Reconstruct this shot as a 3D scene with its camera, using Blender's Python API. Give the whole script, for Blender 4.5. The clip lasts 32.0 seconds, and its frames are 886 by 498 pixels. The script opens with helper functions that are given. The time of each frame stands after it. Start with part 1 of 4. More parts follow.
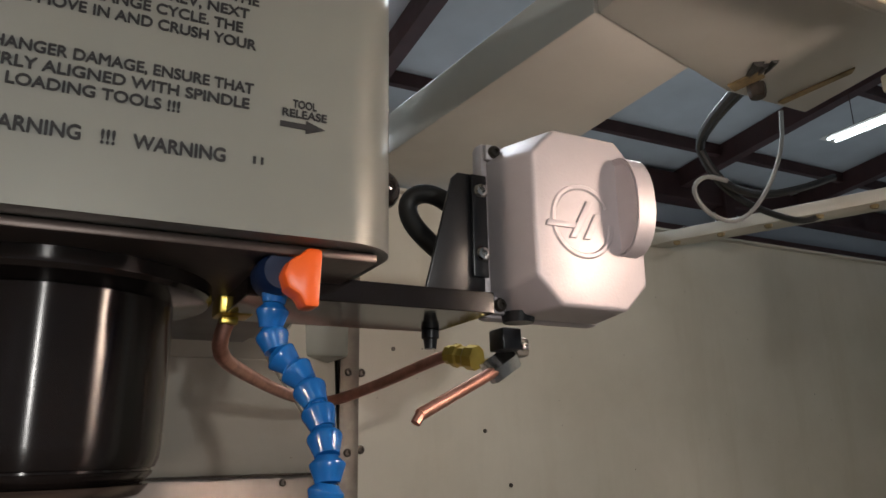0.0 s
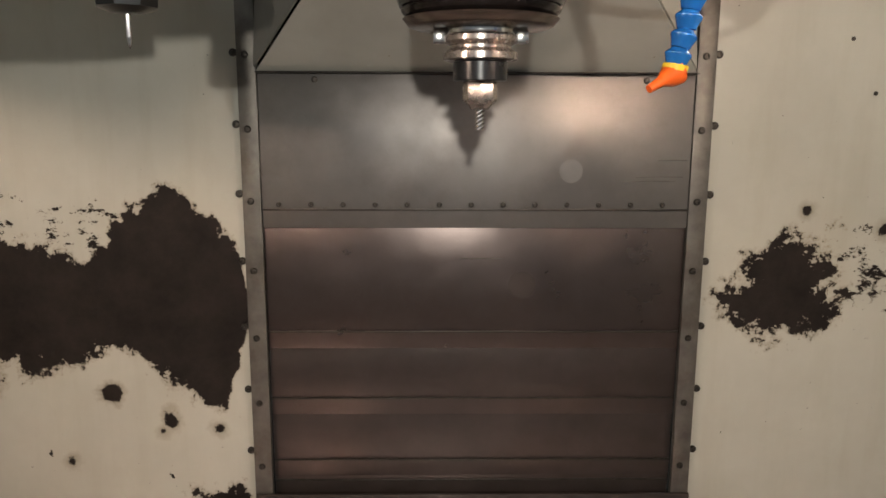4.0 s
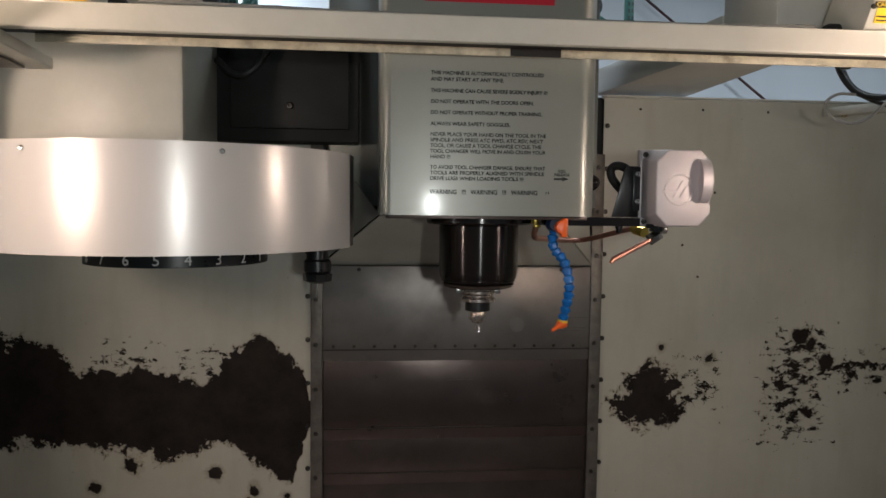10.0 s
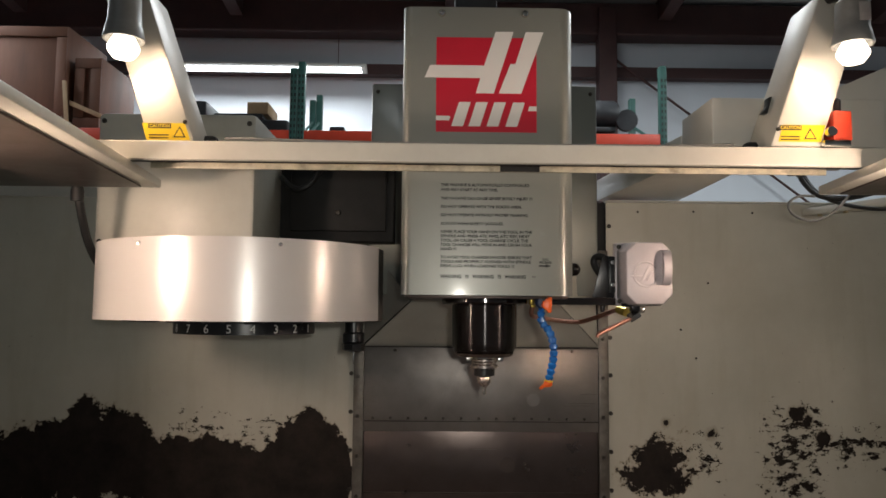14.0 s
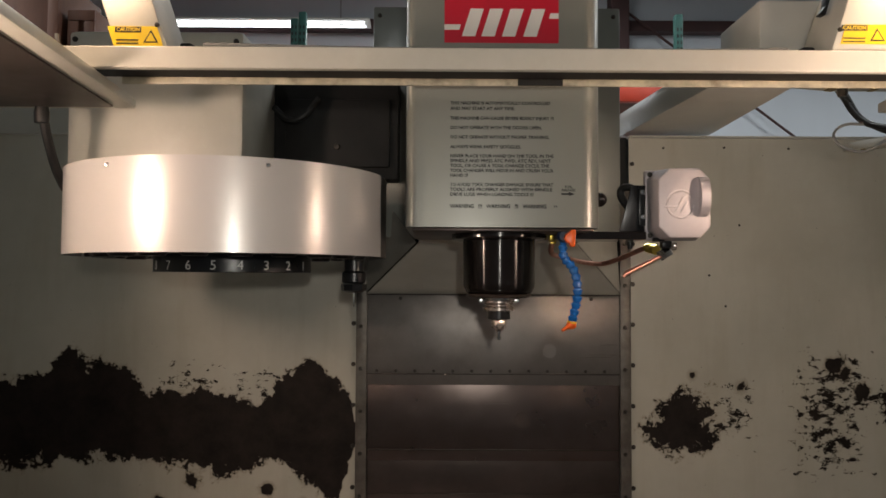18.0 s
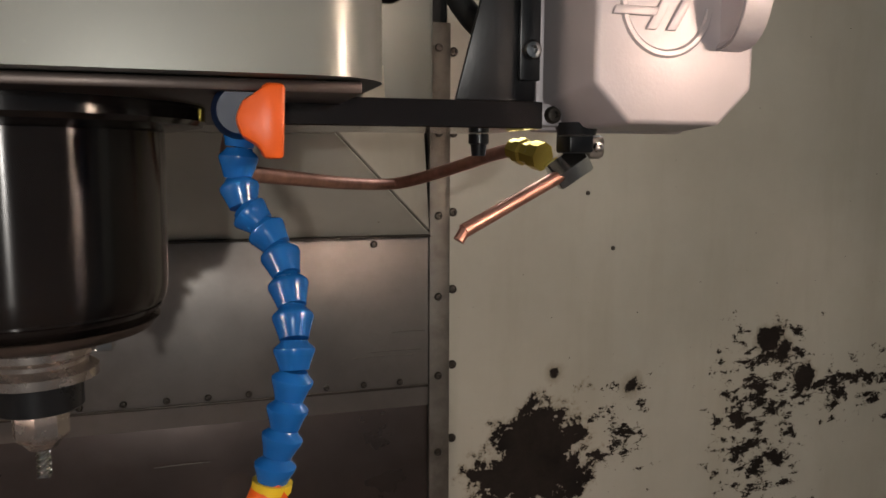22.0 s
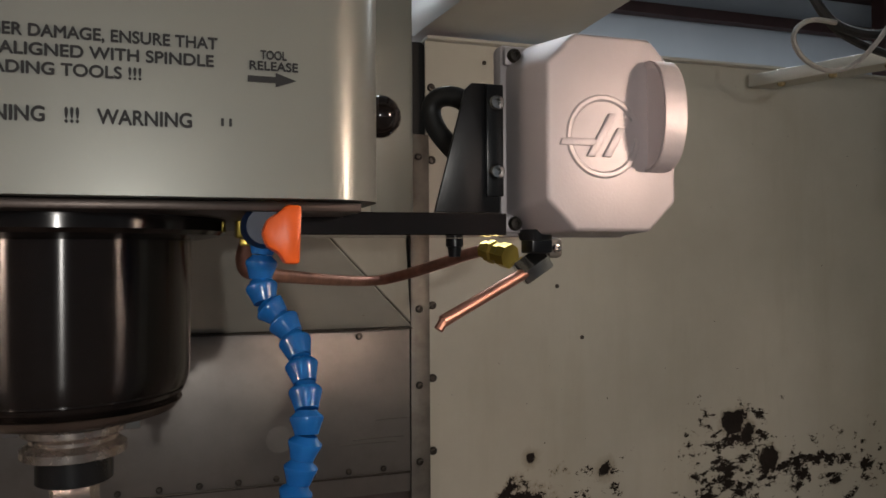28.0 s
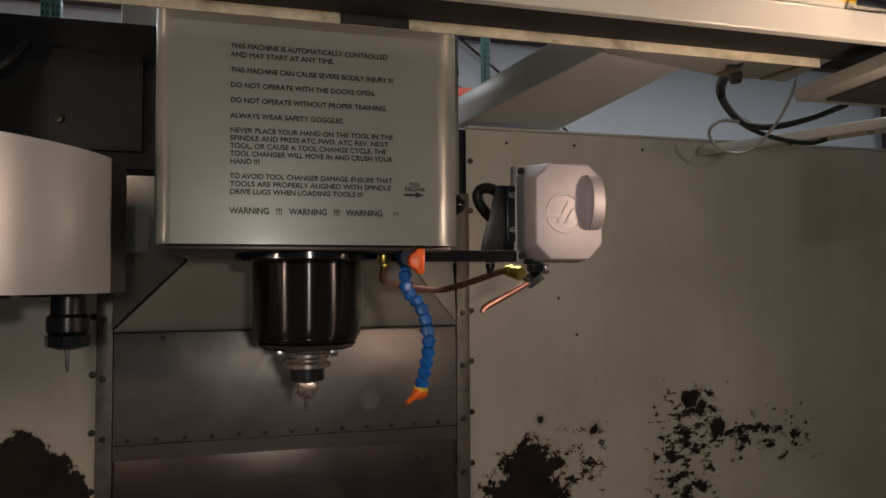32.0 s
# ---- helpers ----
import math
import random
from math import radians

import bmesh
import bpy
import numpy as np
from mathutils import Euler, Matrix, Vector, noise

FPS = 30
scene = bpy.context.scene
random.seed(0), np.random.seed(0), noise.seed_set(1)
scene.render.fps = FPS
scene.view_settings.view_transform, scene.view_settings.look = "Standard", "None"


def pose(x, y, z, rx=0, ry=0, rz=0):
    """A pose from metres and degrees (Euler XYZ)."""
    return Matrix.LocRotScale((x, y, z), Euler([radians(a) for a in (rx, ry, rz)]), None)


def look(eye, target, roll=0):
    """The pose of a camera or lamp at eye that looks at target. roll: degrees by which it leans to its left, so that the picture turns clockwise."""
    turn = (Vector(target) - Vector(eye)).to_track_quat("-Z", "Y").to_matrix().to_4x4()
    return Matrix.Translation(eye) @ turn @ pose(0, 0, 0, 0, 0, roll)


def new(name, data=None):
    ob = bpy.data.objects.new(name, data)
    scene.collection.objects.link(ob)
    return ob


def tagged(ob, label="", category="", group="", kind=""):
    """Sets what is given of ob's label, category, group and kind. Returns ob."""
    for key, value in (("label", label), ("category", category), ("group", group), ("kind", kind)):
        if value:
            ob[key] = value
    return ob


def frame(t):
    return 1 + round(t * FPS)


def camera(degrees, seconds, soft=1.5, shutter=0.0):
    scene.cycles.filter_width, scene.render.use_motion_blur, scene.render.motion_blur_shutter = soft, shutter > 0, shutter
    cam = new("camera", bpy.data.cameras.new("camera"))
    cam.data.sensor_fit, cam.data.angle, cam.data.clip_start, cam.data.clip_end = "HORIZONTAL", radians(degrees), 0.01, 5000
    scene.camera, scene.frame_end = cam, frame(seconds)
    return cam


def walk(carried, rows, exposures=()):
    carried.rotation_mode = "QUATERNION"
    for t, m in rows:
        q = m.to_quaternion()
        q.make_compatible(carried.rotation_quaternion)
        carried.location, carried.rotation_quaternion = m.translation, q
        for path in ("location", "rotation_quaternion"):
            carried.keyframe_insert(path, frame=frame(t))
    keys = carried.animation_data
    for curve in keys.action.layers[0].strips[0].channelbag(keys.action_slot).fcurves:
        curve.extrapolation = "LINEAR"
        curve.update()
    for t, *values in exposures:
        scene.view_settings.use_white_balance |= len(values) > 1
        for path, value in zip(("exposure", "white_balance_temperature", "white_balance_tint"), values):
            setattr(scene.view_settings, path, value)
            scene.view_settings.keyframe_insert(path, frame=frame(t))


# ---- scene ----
# ---------------------------------------------------------------- camera
cam = camera(62.1, 32.0, soft=1.6)
PATH = [
    (0, (-0.04, -0.553, 1.231), (0.848, 1.161, 1.751), -1.1),
    (0.5, (-0.07, -0.576, 1.214), (0.735, 1.18, 1.732), -1.2),
    (1, (-0.104, -0.607, 1.182), (0.389, 1.3, 1.531), -0.5),
    (1.5, (-0.107, -0.64, 1.193), (0.087, 1.351, 1.173), 0.5),
    (2, (-0.121, -0.662, 1.181), (0.003, 1.328, 1.018), 0.2),
    (2.5, (-0.118, -0.677, 1.171), (-0.041, 1.307, 0.931), 0.3),
    (3, (-0.097, -0.694, 1.159), (-0.051, 1.286, 0.875), 0.2),
    (3.5, (-0.092, -0.7, 1.155), (-0.058, 1.272, 0.826), 0.2),
    (4, (-0.093, -0.702, 1.134), (-0.066, 1.265, 0.775), 0.2),
    (4.5, (-0.091, -0.704, 1.124), (-0.07, 1.252, 0.706), 0.1),
    (6.5, (-0.07, -0.719, 1.11), (-0.082, 1.21, 0.583), -0.0),
    (7, (-0.079, -0.724, 1.121), (-0.084, 1.196, 0.56), 0.1),
    (7.5, (-0.126, -0.774, 1.116), (-0.127, 1.143, 0.546), 0.1),
    (8, (-0.154, -0.842, 1.121), (-0.135, 1.077, 0.559), 0.2),
    (8.5, (-0.131, -0.946, 1.158), (-0.111, 0.99, 0.654), 0.1),
    (9, (-0.176, -1.043, 1.229), (-0.135, 0.907, 0.785), 0.4),
    (9.5, (-0.231, -1.193, 1.324), (-0.149, 0.776, 0.988), 0.4),
    (10, (-0.247, -1.386, 1.36), (-0.055, 0.601, 1.234), 0.7),
    (10.5, (-0.212, -1.586, 1.347), (0.002, 0.402, 1.361), 0.5),
    (11, (-0.179, -1.687, 1.348), (-0.003, 0.303, 1.438), 0.5),
    (11.5, (-0.169, -1.714, 1.343), (-0.042, 0.278, 1.472), 0.4),
    (12, (-0.165, -1.71, 1.336), (-0.069, 0.282, 1.485), 0.5),
    (12.5, (-0.175, -1.717, 1.326), (-0.1, 0.275, 1.49), 0.5),
    (13, (-0.176, -1.723, 1.324), (-0.121, 0.269, 1.493), 0.5),
    (13.5, (-0.175, -1.717, 1.317), (-0.134, 0.275, 1.483), 0.5),
    (14, (-0.167, -1.711, 1.309), (-0.143, 0.282, 1.473), 0.5),
    (14.5, (-0.166, -1.706, 1.306), (-0.144, 0.287, 1.468), 0.5),
    (16.5, (-0.143, -1.687, 1.28), (-0.148, 0.309, 1.414), 0.4),
    (17, (-0.146, -1.668, 1.273), (-0.156, 0.328, 1.39), 0.4),
    (17.5, (-0.154, -1.636, 1.263), (-0.158, 0.362, 1.366), 0.3),
    (18, (-0.172, -1.54, 1.247), (-0.164, 0.459, 1.323), 0.3),
    (18.5, (-0.23, -1.342, 1.233), (-0.108, 0.654, 1.26), 0.2),
    (19, (-0.219, -1.155, 1.219), (0.098, 0.818, 1.134), 0.2),
    (19.5, (-0.093, -0.895, 1.227), (0.333, 1.048, 1.019), 0.3),
    (20, (-0.015, -0.634, 1.217), (0.496, 1.287, 0.996), 0.0),
    (20.5, (0.041, -0.54, 1.225), (0.536, 1.384, 0.995), 0.1),
    (21, (0.061, -0.497, 1.242), (0.572, 1.422, 1.004), 0.0),
    (21.5, (0.063, -0.499, 1.266), (0.589, 1.417, 1.039), -0.0),
    (22, (0.055, -0.506, 1.304), (0.61, 1.4, 1.063), 0.2),
    (22.5, (0.048, -0.525, 1.308), (0.617, 1.382, 1.11), 0.0),
    (23, (0.044, -0.548, 1.308), (0.611, 1.364, 1.16), -0.2),
    (23.5, (0.035, -0.551, 1.306), (0.62, 1.359, 1.196), -0.3),
    (24, (0.034, -0.554, 1.306), (0.626, 1.354, 1.218), -0.3),
    (24.5, (0.035, -0.557, 1.305), (0.632, 1.351, 1.233), -0.4),
    (25, (0.031, -0.558, 1.305), (0.633, 1.349, 1.249), -0.4),
    (25.5, (0.027, -0.56, 1.305), (0.632, 1.345, 1.261), -0.3),
    (26, (0.028, -0.563, 1.309), (0.637, 1.342, 1.28), -0.4),
    (26.5, (0.032, -0.569, 1.312), (0.642, 1.336, 1.298), -0.4),
    (28.5, (0.029, -0.589, 1.309), (0.646, 1.313, 1.328), -0.3),
    (29, (0.03, -0.593, 1.31), (0.648, 1.309, 1.337), -0.3),
    (29.5, (0.026, -0.594, 1.309), (0.643, 1.309, 1.342), -0.3),
    (30, (0.026, -0.593, 1.31), (0.645, 1.309, 1.349), -0.3),
    (30.5, (0.018, -0.604, 1.308), (0.637, 1.298, 1.352), -0.3),
    (31, (0.007, -0.687, 1.305), (0.621, 1.216, 1.355), -0.3),
    (31.5, (-0.04, -0.859, 1.308), (0.546, 1.052, 1.373), -0.4),
    (32, (-0.151, -1.064, 1.295), (0.4, 0.857, 1.383), -0.3),
]
walk(cam, [(t, look(eye, target, roll)) for t, eye, target, roll in PATH],
     [(0, 0.6, 6400, 13), (1.5, 0.8, 6500, 12), (2, 1.2, 6700, 13), (4, 1.35, 6700, 12), (8, 1.5, 6300, 10), (9, 1.2, 6100, 11), (10, 0.0, 6200, 10), (11, 0.0, 6600, 11),
      (14, 0.1, 6750, 13), (19, 0.0, 6900, 14), (20, 0.65, 6450, 13), (23, 0.25, 6650, 14), (26, 0.12, 6600, 14), (30, 0.1, 6550, 13), (31, -0.1, 6600, 14), (31.5, -0.4, 6800, 15), (32, -0.4, 6900, 17)])

# ---------------------------------------------------------------- light
world = bpy.data.worlds.new("hall_air")
scene.world = world
world.use_nodes = True
world.node_tree.nodes["Background"].inputs[0].default_value = (0.55, 0.62, 0.7, 1)
world.node_tree.nodes["Background"].inputs[1].default_value = 0.004
scene.view_settings.exposure = 0.0


def lamp(name, kind, power, colour, place, size=0.1, target=None, size_y=None):
    data = bpy.data.lights.new(name, kind)
    data.energy, data.color = power, colour
    if kind == "AREA":
        data.size = size
        if size_y:
            data.shape, data.size_y = "RECTANGLE", size_y
    else:
        data.shadow_soft_size = size
    ob = new(name, data)
    ob.matrix_world = look(place, target) if target else Matrix.Translation(place)
    return ob


WARM = (1.0, 0.75, 0.55)
COOL = (0.86, 0.95, 1.0)
LAMP_L, LAMP_R = (-0.727, -0.42, 1.762), (0.589, -0.42, 1.770)


def work_light(name, place, target, power, cone):
    lamp(name + "_glow", "POINT", 0.04, WARM, place, 0.026)
    ob = lamp(name, "SPOT", power, WARM, place, 0.030, target)
    ob.data.spot_size, ob.data.spot_blend = radians(cone), 0.45


work_light("work_light_left", LAMP_L, (0.10, 0.20, 0.9), 2.6, 140)
work_light("work_light_right", LAMP_R, (-0.60, 0.0, 0.9), 2.6, 120)
# two bell lamps: rim centre, direction, power
BELLS = [((0.61, -0.62, 1.43), (-0.86, 0.5, 0.08), 6), ((-0.95, -0.74, 1.41), (0.62, 0.78, -0.02), 10)]
for rim, way, power in BELLS:
    lamp("bell_light", "POINT", power, (1.0, 0.79, 0.65), tuple(r - (0.003 if rim[0] > 0 else 0.006) * w for r, w in zip(rim, way)), 0.045 if rim[0] > 0 else 0.05)
# fixed lamp standing in for the light carried beside the camera, as front fill
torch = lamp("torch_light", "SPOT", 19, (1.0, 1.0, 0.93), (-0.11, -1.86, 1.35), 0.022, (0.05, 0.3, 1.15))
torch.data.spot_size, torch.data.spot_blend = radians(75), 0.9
# strip lamps: x, y, z, power, runs across the hall or along it
TUBES = [(-2.1, 5.9, 3.80, 60, True), (3.6, 2.85, 4.15, 110, False), (6.7, 2.65, 4.15, 70, False), (-4.6, 3.6, 4.15, 90, False),
         (0.6, 3.4, 4.6, 80, False), (-2.0, -4.4, 4.5, 12, False)]
for tx, ty, tz, power, across in TUBES:
    lamp("tube_light", "AREA", power, COOL, (tx, ty, tz - 0.04), 2.3 if across else 0.3, (tx, ty, 0), 0.3 if across else 2.3)


# ---------------------------------------------------------------- materials
def tree(name):
    m = bpy.data.materials.new(name)
    m.use_nodes = True
    nt = m.node_tree
    return m, nt, nt.nodes["Principled BSDF"]


def link(nt, a, b):
    nt.links.new(a, b)


def math_node(nt, op, a, b=None):
    n = nt.nodes.new("ShaderNodeMath")
    n.operation = op
    for k, v in enumerate((a, b)):
        if v is None:
            continue
        if isinstance(v, (int, float)):
            n.inputs[k].default_value = v
        else:
            link(nt, v, n.inputs[k])
    return n.outputs[0]


def noise_node(nt, scale, detail=4, rough=0.6, vec=None, stretch=None):
    n = nt.nodes.new("ShaderNodeTexNoise")
    n.inputs["Scale"].default_value, n.inputs["Detail"].default_value, n.inputs["Roughness"].default_value = scale, detail, rough
    if vec is None:
        c = nt.nodes.new("ShaderNodeTexCoord")
        vec = c.outputs["Object"]
    if stretch:
        mp = nt.nodes.new("ShaderNodeMapping")
        mp.inputs["Scale"].default_value = stretch
        link(nt, vec, mp.inputs["Vector"])
        vec = mp.outputs[0]
    link(nt, vec, n.inputs["Vector"])
    return n.outputs["Fac"]


def ramp(nt, fac, stops):
    n = nt.nodes.new("ShaderNodeValToRGB")
    e = n.color_ramp.elements
    while len(e) < len(stops):
        e.new(0.5)
    for k, (pos, col) in enumerate(stops):
        e[k].position, e[k].color = pos, (*col, 1) if len(col) == 3 else col
    link(nt, fac, n.inputs[0])
    return n.outputs[0]


def mix(nt, fac, a, b):
    n = nt.nodes.new("ShaderNodeMix")
    n.data_type = "RGBA"
    for s, v in ((0, fac), (6, a), (7, b)):
        if isinstance(v, tuple):
            n.inputs[s].default_value = (*v, 1)
        elif isinstance(v, (int, float)):
            n.inputs[s].default_value = v
        else:
            link(nt, v, n.inputs[s])
    return n.outputs[2]


def bump(nt, b, height, strength, dist=0.002):
    n = nt.nodes.new("ShaderNodeBump")
    n.inputs["Strength"].default_value, n.inputs["Distance"].default_value = strength, dist
    link(nt, height, n.inputs["Height"])
    link(nt, n.outputs[0], b.inputs["Normal"])


def plain(name, colour, rough=0.5, metal=0.0, vary=0.15, scale=18, relief=0.08, coat=0.0, grime=None, stretch=None, fine=160, spread=0.08, wave=0.0):
    m, nt, b = tree(name)
    f = noise_node(nt, scale, 5, 0.6, stretch=stretch)
    lo = tuple(c * (1 - vary) for c in colour)
    hi = tuple(min(1, c * (1 + vary)) for c in colour)
    col = ramp(nt, f, [(0.3, lo), (0.7, hi)])
    if grime:
        g = ramp(nt, noise_node(nt, scale * 0.4, 8, 0.7), [(0.5, (0, 0, 0)), (0.72, (1, 1, 1))])
        g = math_node(nt, "MULTIPLY", g, grime[1])
        col = mix(nt, g, col, grime[0])
    link(nt, col, b.inputs["Base Color"])
    b.inputs["Metallic"].default_value = metal
    r = nt.nodes.new("ShaderNodeMapRange")
    r.inputs["To Min"].default_value, r.inputs["To Max"].default_value = max(0.03, rough - spread), min(1, rough + spread)
    link(nt, noise_node(nt, scale * 2.3, 4), r.inputs["Value"])
    link(nt, r.outputs[0], b.inputs["Roughness"])
    b.inputs["Coat Weight"].default_value = coat
    b.inputs["Coat Roughness"].default_value = 0.12
    if relief:
        h = noise_node(nt, fine, 3, stretch=stretch)
        if wave:
            h = math_node(nt, "ADD", h, math_node(nt, "MULTIPLY", noise_node(nt, 7, 2, 0.4), wave))
        bump(nt, b, h, relief)
    return m


def glow(name, colour, power):
    m, nt, b = tree(name)
    b.inputs["Emission Color"].default_value = (*colour, 1)
    b.inputs["Emission Strength"].default_value = power
    b.inputs["Base Color"].default_value = (*colour, 1)
    return m


def box_field(nt, x, z, cx, cz, hx, hz):
    a = math_node(nt, "SUBTRACT", math_node(nt, "ABSOLUTE", math_node(nt, "SUBTRACT", x, cx)), hx)
    c = math_node(nt, "SUBTRACT", math_node(nt, "ABSOLUTE", math_node(nt, "SUBTRACT", z, cz)), hz)
    return math_node(nt, "MAXIMUM", a, c)


def profile(nt, x, x0, x1, points, z0, z1):
    """Height over x, as a chain of straight stretches."""
    u = math_node(nt, "DIVIDE", math_node(nt, "SUBTRACT", x, x0), x1 - x0)
    grey = ramp(nt, u, [((px - x0) / (x1 - x0), ((pz - z0) / (z1 - z0),) * 3) for px, pz in points])
    return math_node(nt, "ADD", math_node(nt, "MULTIPLY", grey, z1 - z0), z0)


def centred(nt, f, amount):
    return math_node(nt, "MULTIPLY", math_node(nt, "SUBTRACT", f, 0.5), amount)


def peeling_paint(name, band=None, rounds=(), sparse=(), spots=()):
    """Cream enamel on steel, flaked off in a band, in round patches and in broken-up ones."""
    m, nt, b = tree(name)
    co = nt.nodes.new("ShaderNodeTexCoord")
    sx = nt.nodes.new("ShaderNodeSeparateXYZ")
    link(nt, co.outputs["Object"], sx.inputs[0])
    x, z = sx.outputs[0], sx.outputs[2]
    wob = math_node(nt, "ADD", centred(nt, noise_node(nt, 16, 4, 0.6), 0.16), centred(nt, noise_node(nt, 60, 6, 0.75), 0.09))
    field = None
    if band:
        top = profile(nt, x, -1.6, -0.40, band[0], 0.5, 1.2)
        low = profile(nt, x, -1.6, -0.40, band[1], 0.5, 1.2)
        field = math_node(nt, "MAXIMUM", math_node(nt, "SUBTRACT", z, top), math_node(nt, "SUBTRACT", low, z))
        field = math_node(nt, "ADD", field, wob)
    for cx, cz, rx, rz in rounds:
        a = math_node(nt, "POWER", math_node(nt, "DIVIDE", math_node(nt, "SUBTRACT", x, cx), rx), 2.0)
        c = math_node(nt, "POWER", math_node(nt, "DIVIDE", math_node(nt, "SUBTRACT", z, cz), rz), 2.0)
        d = math_node(nt, "SUBTRACT", math_node(nt, "SQRT", math_node(nt, "ADD", a, c)), 1.0)
        d = math_node(nt, "ADD", math_node(nt, "MULTIPLY", d, min(rx, rz)), wob)
        field = d if field is None else math_node(nt, "MINIMUM", field, d)
    for p in sparse:
        d = box_field(nt, x, z, *p)
        rag = noise_node(nt, 24, 7, 0.74, stretch=(1, 1, 1.6))
        broken = math_node(nt, "ADD", math_node(nt, "MAXIMUM", d, -0.035), math_node(nt, "MULTIPLY", math_node(nt, "SUBTRACT", rag, 0.43), 0.55))
        field = math_node(nt, "MINIMUM", field, broken)
    for cx, cz, r in spots:
        a = math_node(nt, "POWER", math_node(nt, "SUBTRACT", x, cx), 2.0)
        c = math_node(nt, "POWER", math_node(nt, "SUBTRACT", z, cz), 2.0)
        d = math_node(nt, "SUBTRACT", math_node(nt, "SQRT", math_node(nt, "ADD", a, c)), r)
        field = math_node(nt, "MINIMUM", field, math_node(nt, "ADD", d, math_node(nt, "MULTIPLY", wob, min(0.8, 26 * r))))
    # single chips, more of them low on the wall
    more = ramp(nt, math_node(nt, "DIVIDE", z, 1.6), [(0.19, (0.41, 0.41, 0.41)), (0.24, (0.33, 0.33, 0.33)), (0.31, (0.285, 0.285, 0.285)), (0.60, (0.25, 0.25, 0.25))] if band else
                [(0.2, (0.27, 0.27, 0.27)), (0.6, (0.23, 0.23, 0.23))])
    chips = math_node(nt, "SUBTRACT", noise_node(nt, 30, 3, 0.5), more)
    specks = math_node(nt, "SUBTRACT", noise_node(nt, 130, 2, 0.5), 0.245)
    field = math_node(nt, "MINIMUM", field, math_node(nt, "MINIMUM", chips, specks))
    bare = ramp(nt, math_node(nt, "ADD", math_node(nt, "MULTIPLY", field, 50), 0.5), [(0.42, (1, 1, 1)), (0.56, (0, 0, 0))])
    paint = ramp(nt, noise_node(nt, 3.5, 6, 0.65), [(0.3, (0.50, 0.475, 0.395)), (0.7, (0.60, 0.575, 0.49))])
    streak = ramp(nt, noise_node(nt, 14, 5, 0.6, stretch=(1, 1, 0.12)), [(0.5, (0, 0, 0)), (0.85, (0.4, 0.4, 0.4))])
    paint = mix(nt, streak, paint, (0.36, 0.32, 0.22))
    edge = ramp(nt, math_node(nt, "ADD", math_node(nt, "MULTIPLY", field, 30), 0.5), [(0.5, (0.6, 0.6, 0.6)), (0.9, (0, 0, 0))])
    paint = mix(nt, edge, paint, (0.30, 0.235, 0.15))
    steel = ramp(nt, noise_node(nt, 12, 6, 0.7), [(0.3, (0.013, 0.010, 0.009)), (0.7, (0.034, 0.026, 0.022))])
    link(nt, mix(nt, bare, paint, steel), b.inputs["Base Color"])
    link(nt, math_node(nt, "ADD", math_node(nt, "MULTIPLY", bare, 0.24), 0.38), b.inputs["Roughness"])
    link(nt, math_node(nt, "SUBTRACT", 0.5, math_node(nt, "MULTIPLY", bare, 0.38)), b.inputs["Specular IOR Level"])
    h = math_node(nt, "ADD", math_node(nt, "MULTIPLY", bare, -1.0), math_node(nt, "MULTIPLY", noise_node(nt, 220, 3), 0.12))
    h = math_node(nt, "ADD", h, math_node(nt, "MULTIPLY", noise_node(nt, 5, 2), 1.5))
    bump(nt, b, h, 0.5, 0.0012)
    return m


M = {}
TOP_EDGE = [(-1.6, 0.93), (-1.43, 0.936), (-1.375, 0.961), (-1.262, 0.962), (-1.199, 1.043), (-1.132, 1.011), (-1.042, 0.992), (-0.967, 0.928), (-0.878, 0.915), (-0.821, 0.937),
            (-0.746, 0.908), (-0.681, 0.908), (-0.634, 0.918), (-0.622, 0.955), (-0.575, 0.974), (-0.552, 1.011), (-0.532, 1.025), (-0.495, 1.007), (-0.492, 0.974), (-0.447, 0.951),
            (-0.416, 0.922), (-0.404, 0.84)]
LOW_EDGE = [(-1.6, 0.72), (-1.327, 0.728), (-1.214, 0.745), (-1.133, 0.75), (-0.955, 0.738), (-0.825, 0.718), (-0.763, 0.703), (-0.696, 0.718), (-0.627, 0.748), (-0.591, 0.723),
            (-0.536, 0.692), (-0.508, 0.667), (-0.472, 0.633), (-0.447, 0.641), (-0.43, 0.702), (-0.404, 0.79)]
SPOTS = [(-0.845, 0.686, 0.020), (-0.642, 0.659, 0.015), (-0.462, 0.597, 0.011), (-0.792, 0.447, 0.012), (-0.72, 0.539, 0.009), (-0.545, 0.612, 0.013), (-0.56, 0.595, 0.007), (-0.94, 0.63, 0.014),
         (-0.89, 0.345, 0.034), (-0.63, 0.357, 0.034), (-0.78, 0.335, 0.03), (-0.97, 0.34, 0.03), (-0.44, 0.34, 0.04), (-0.50, 0.33, 0.03), (-1.1, 0.35, 0.03)]
M["wall_l"] = peeling_paint("peeling_cream_enamel_left", (TOP_EDGE, LOW_EDGE), [(-0.455, 0.45, 0.045, 0.042), (-0.485, 0.41, 0.03, 0.04)], [(-0.86, 0.955, 0.07, 0.025), (-0.68, 0.945, 0.05, 0.03)], SPOTS)
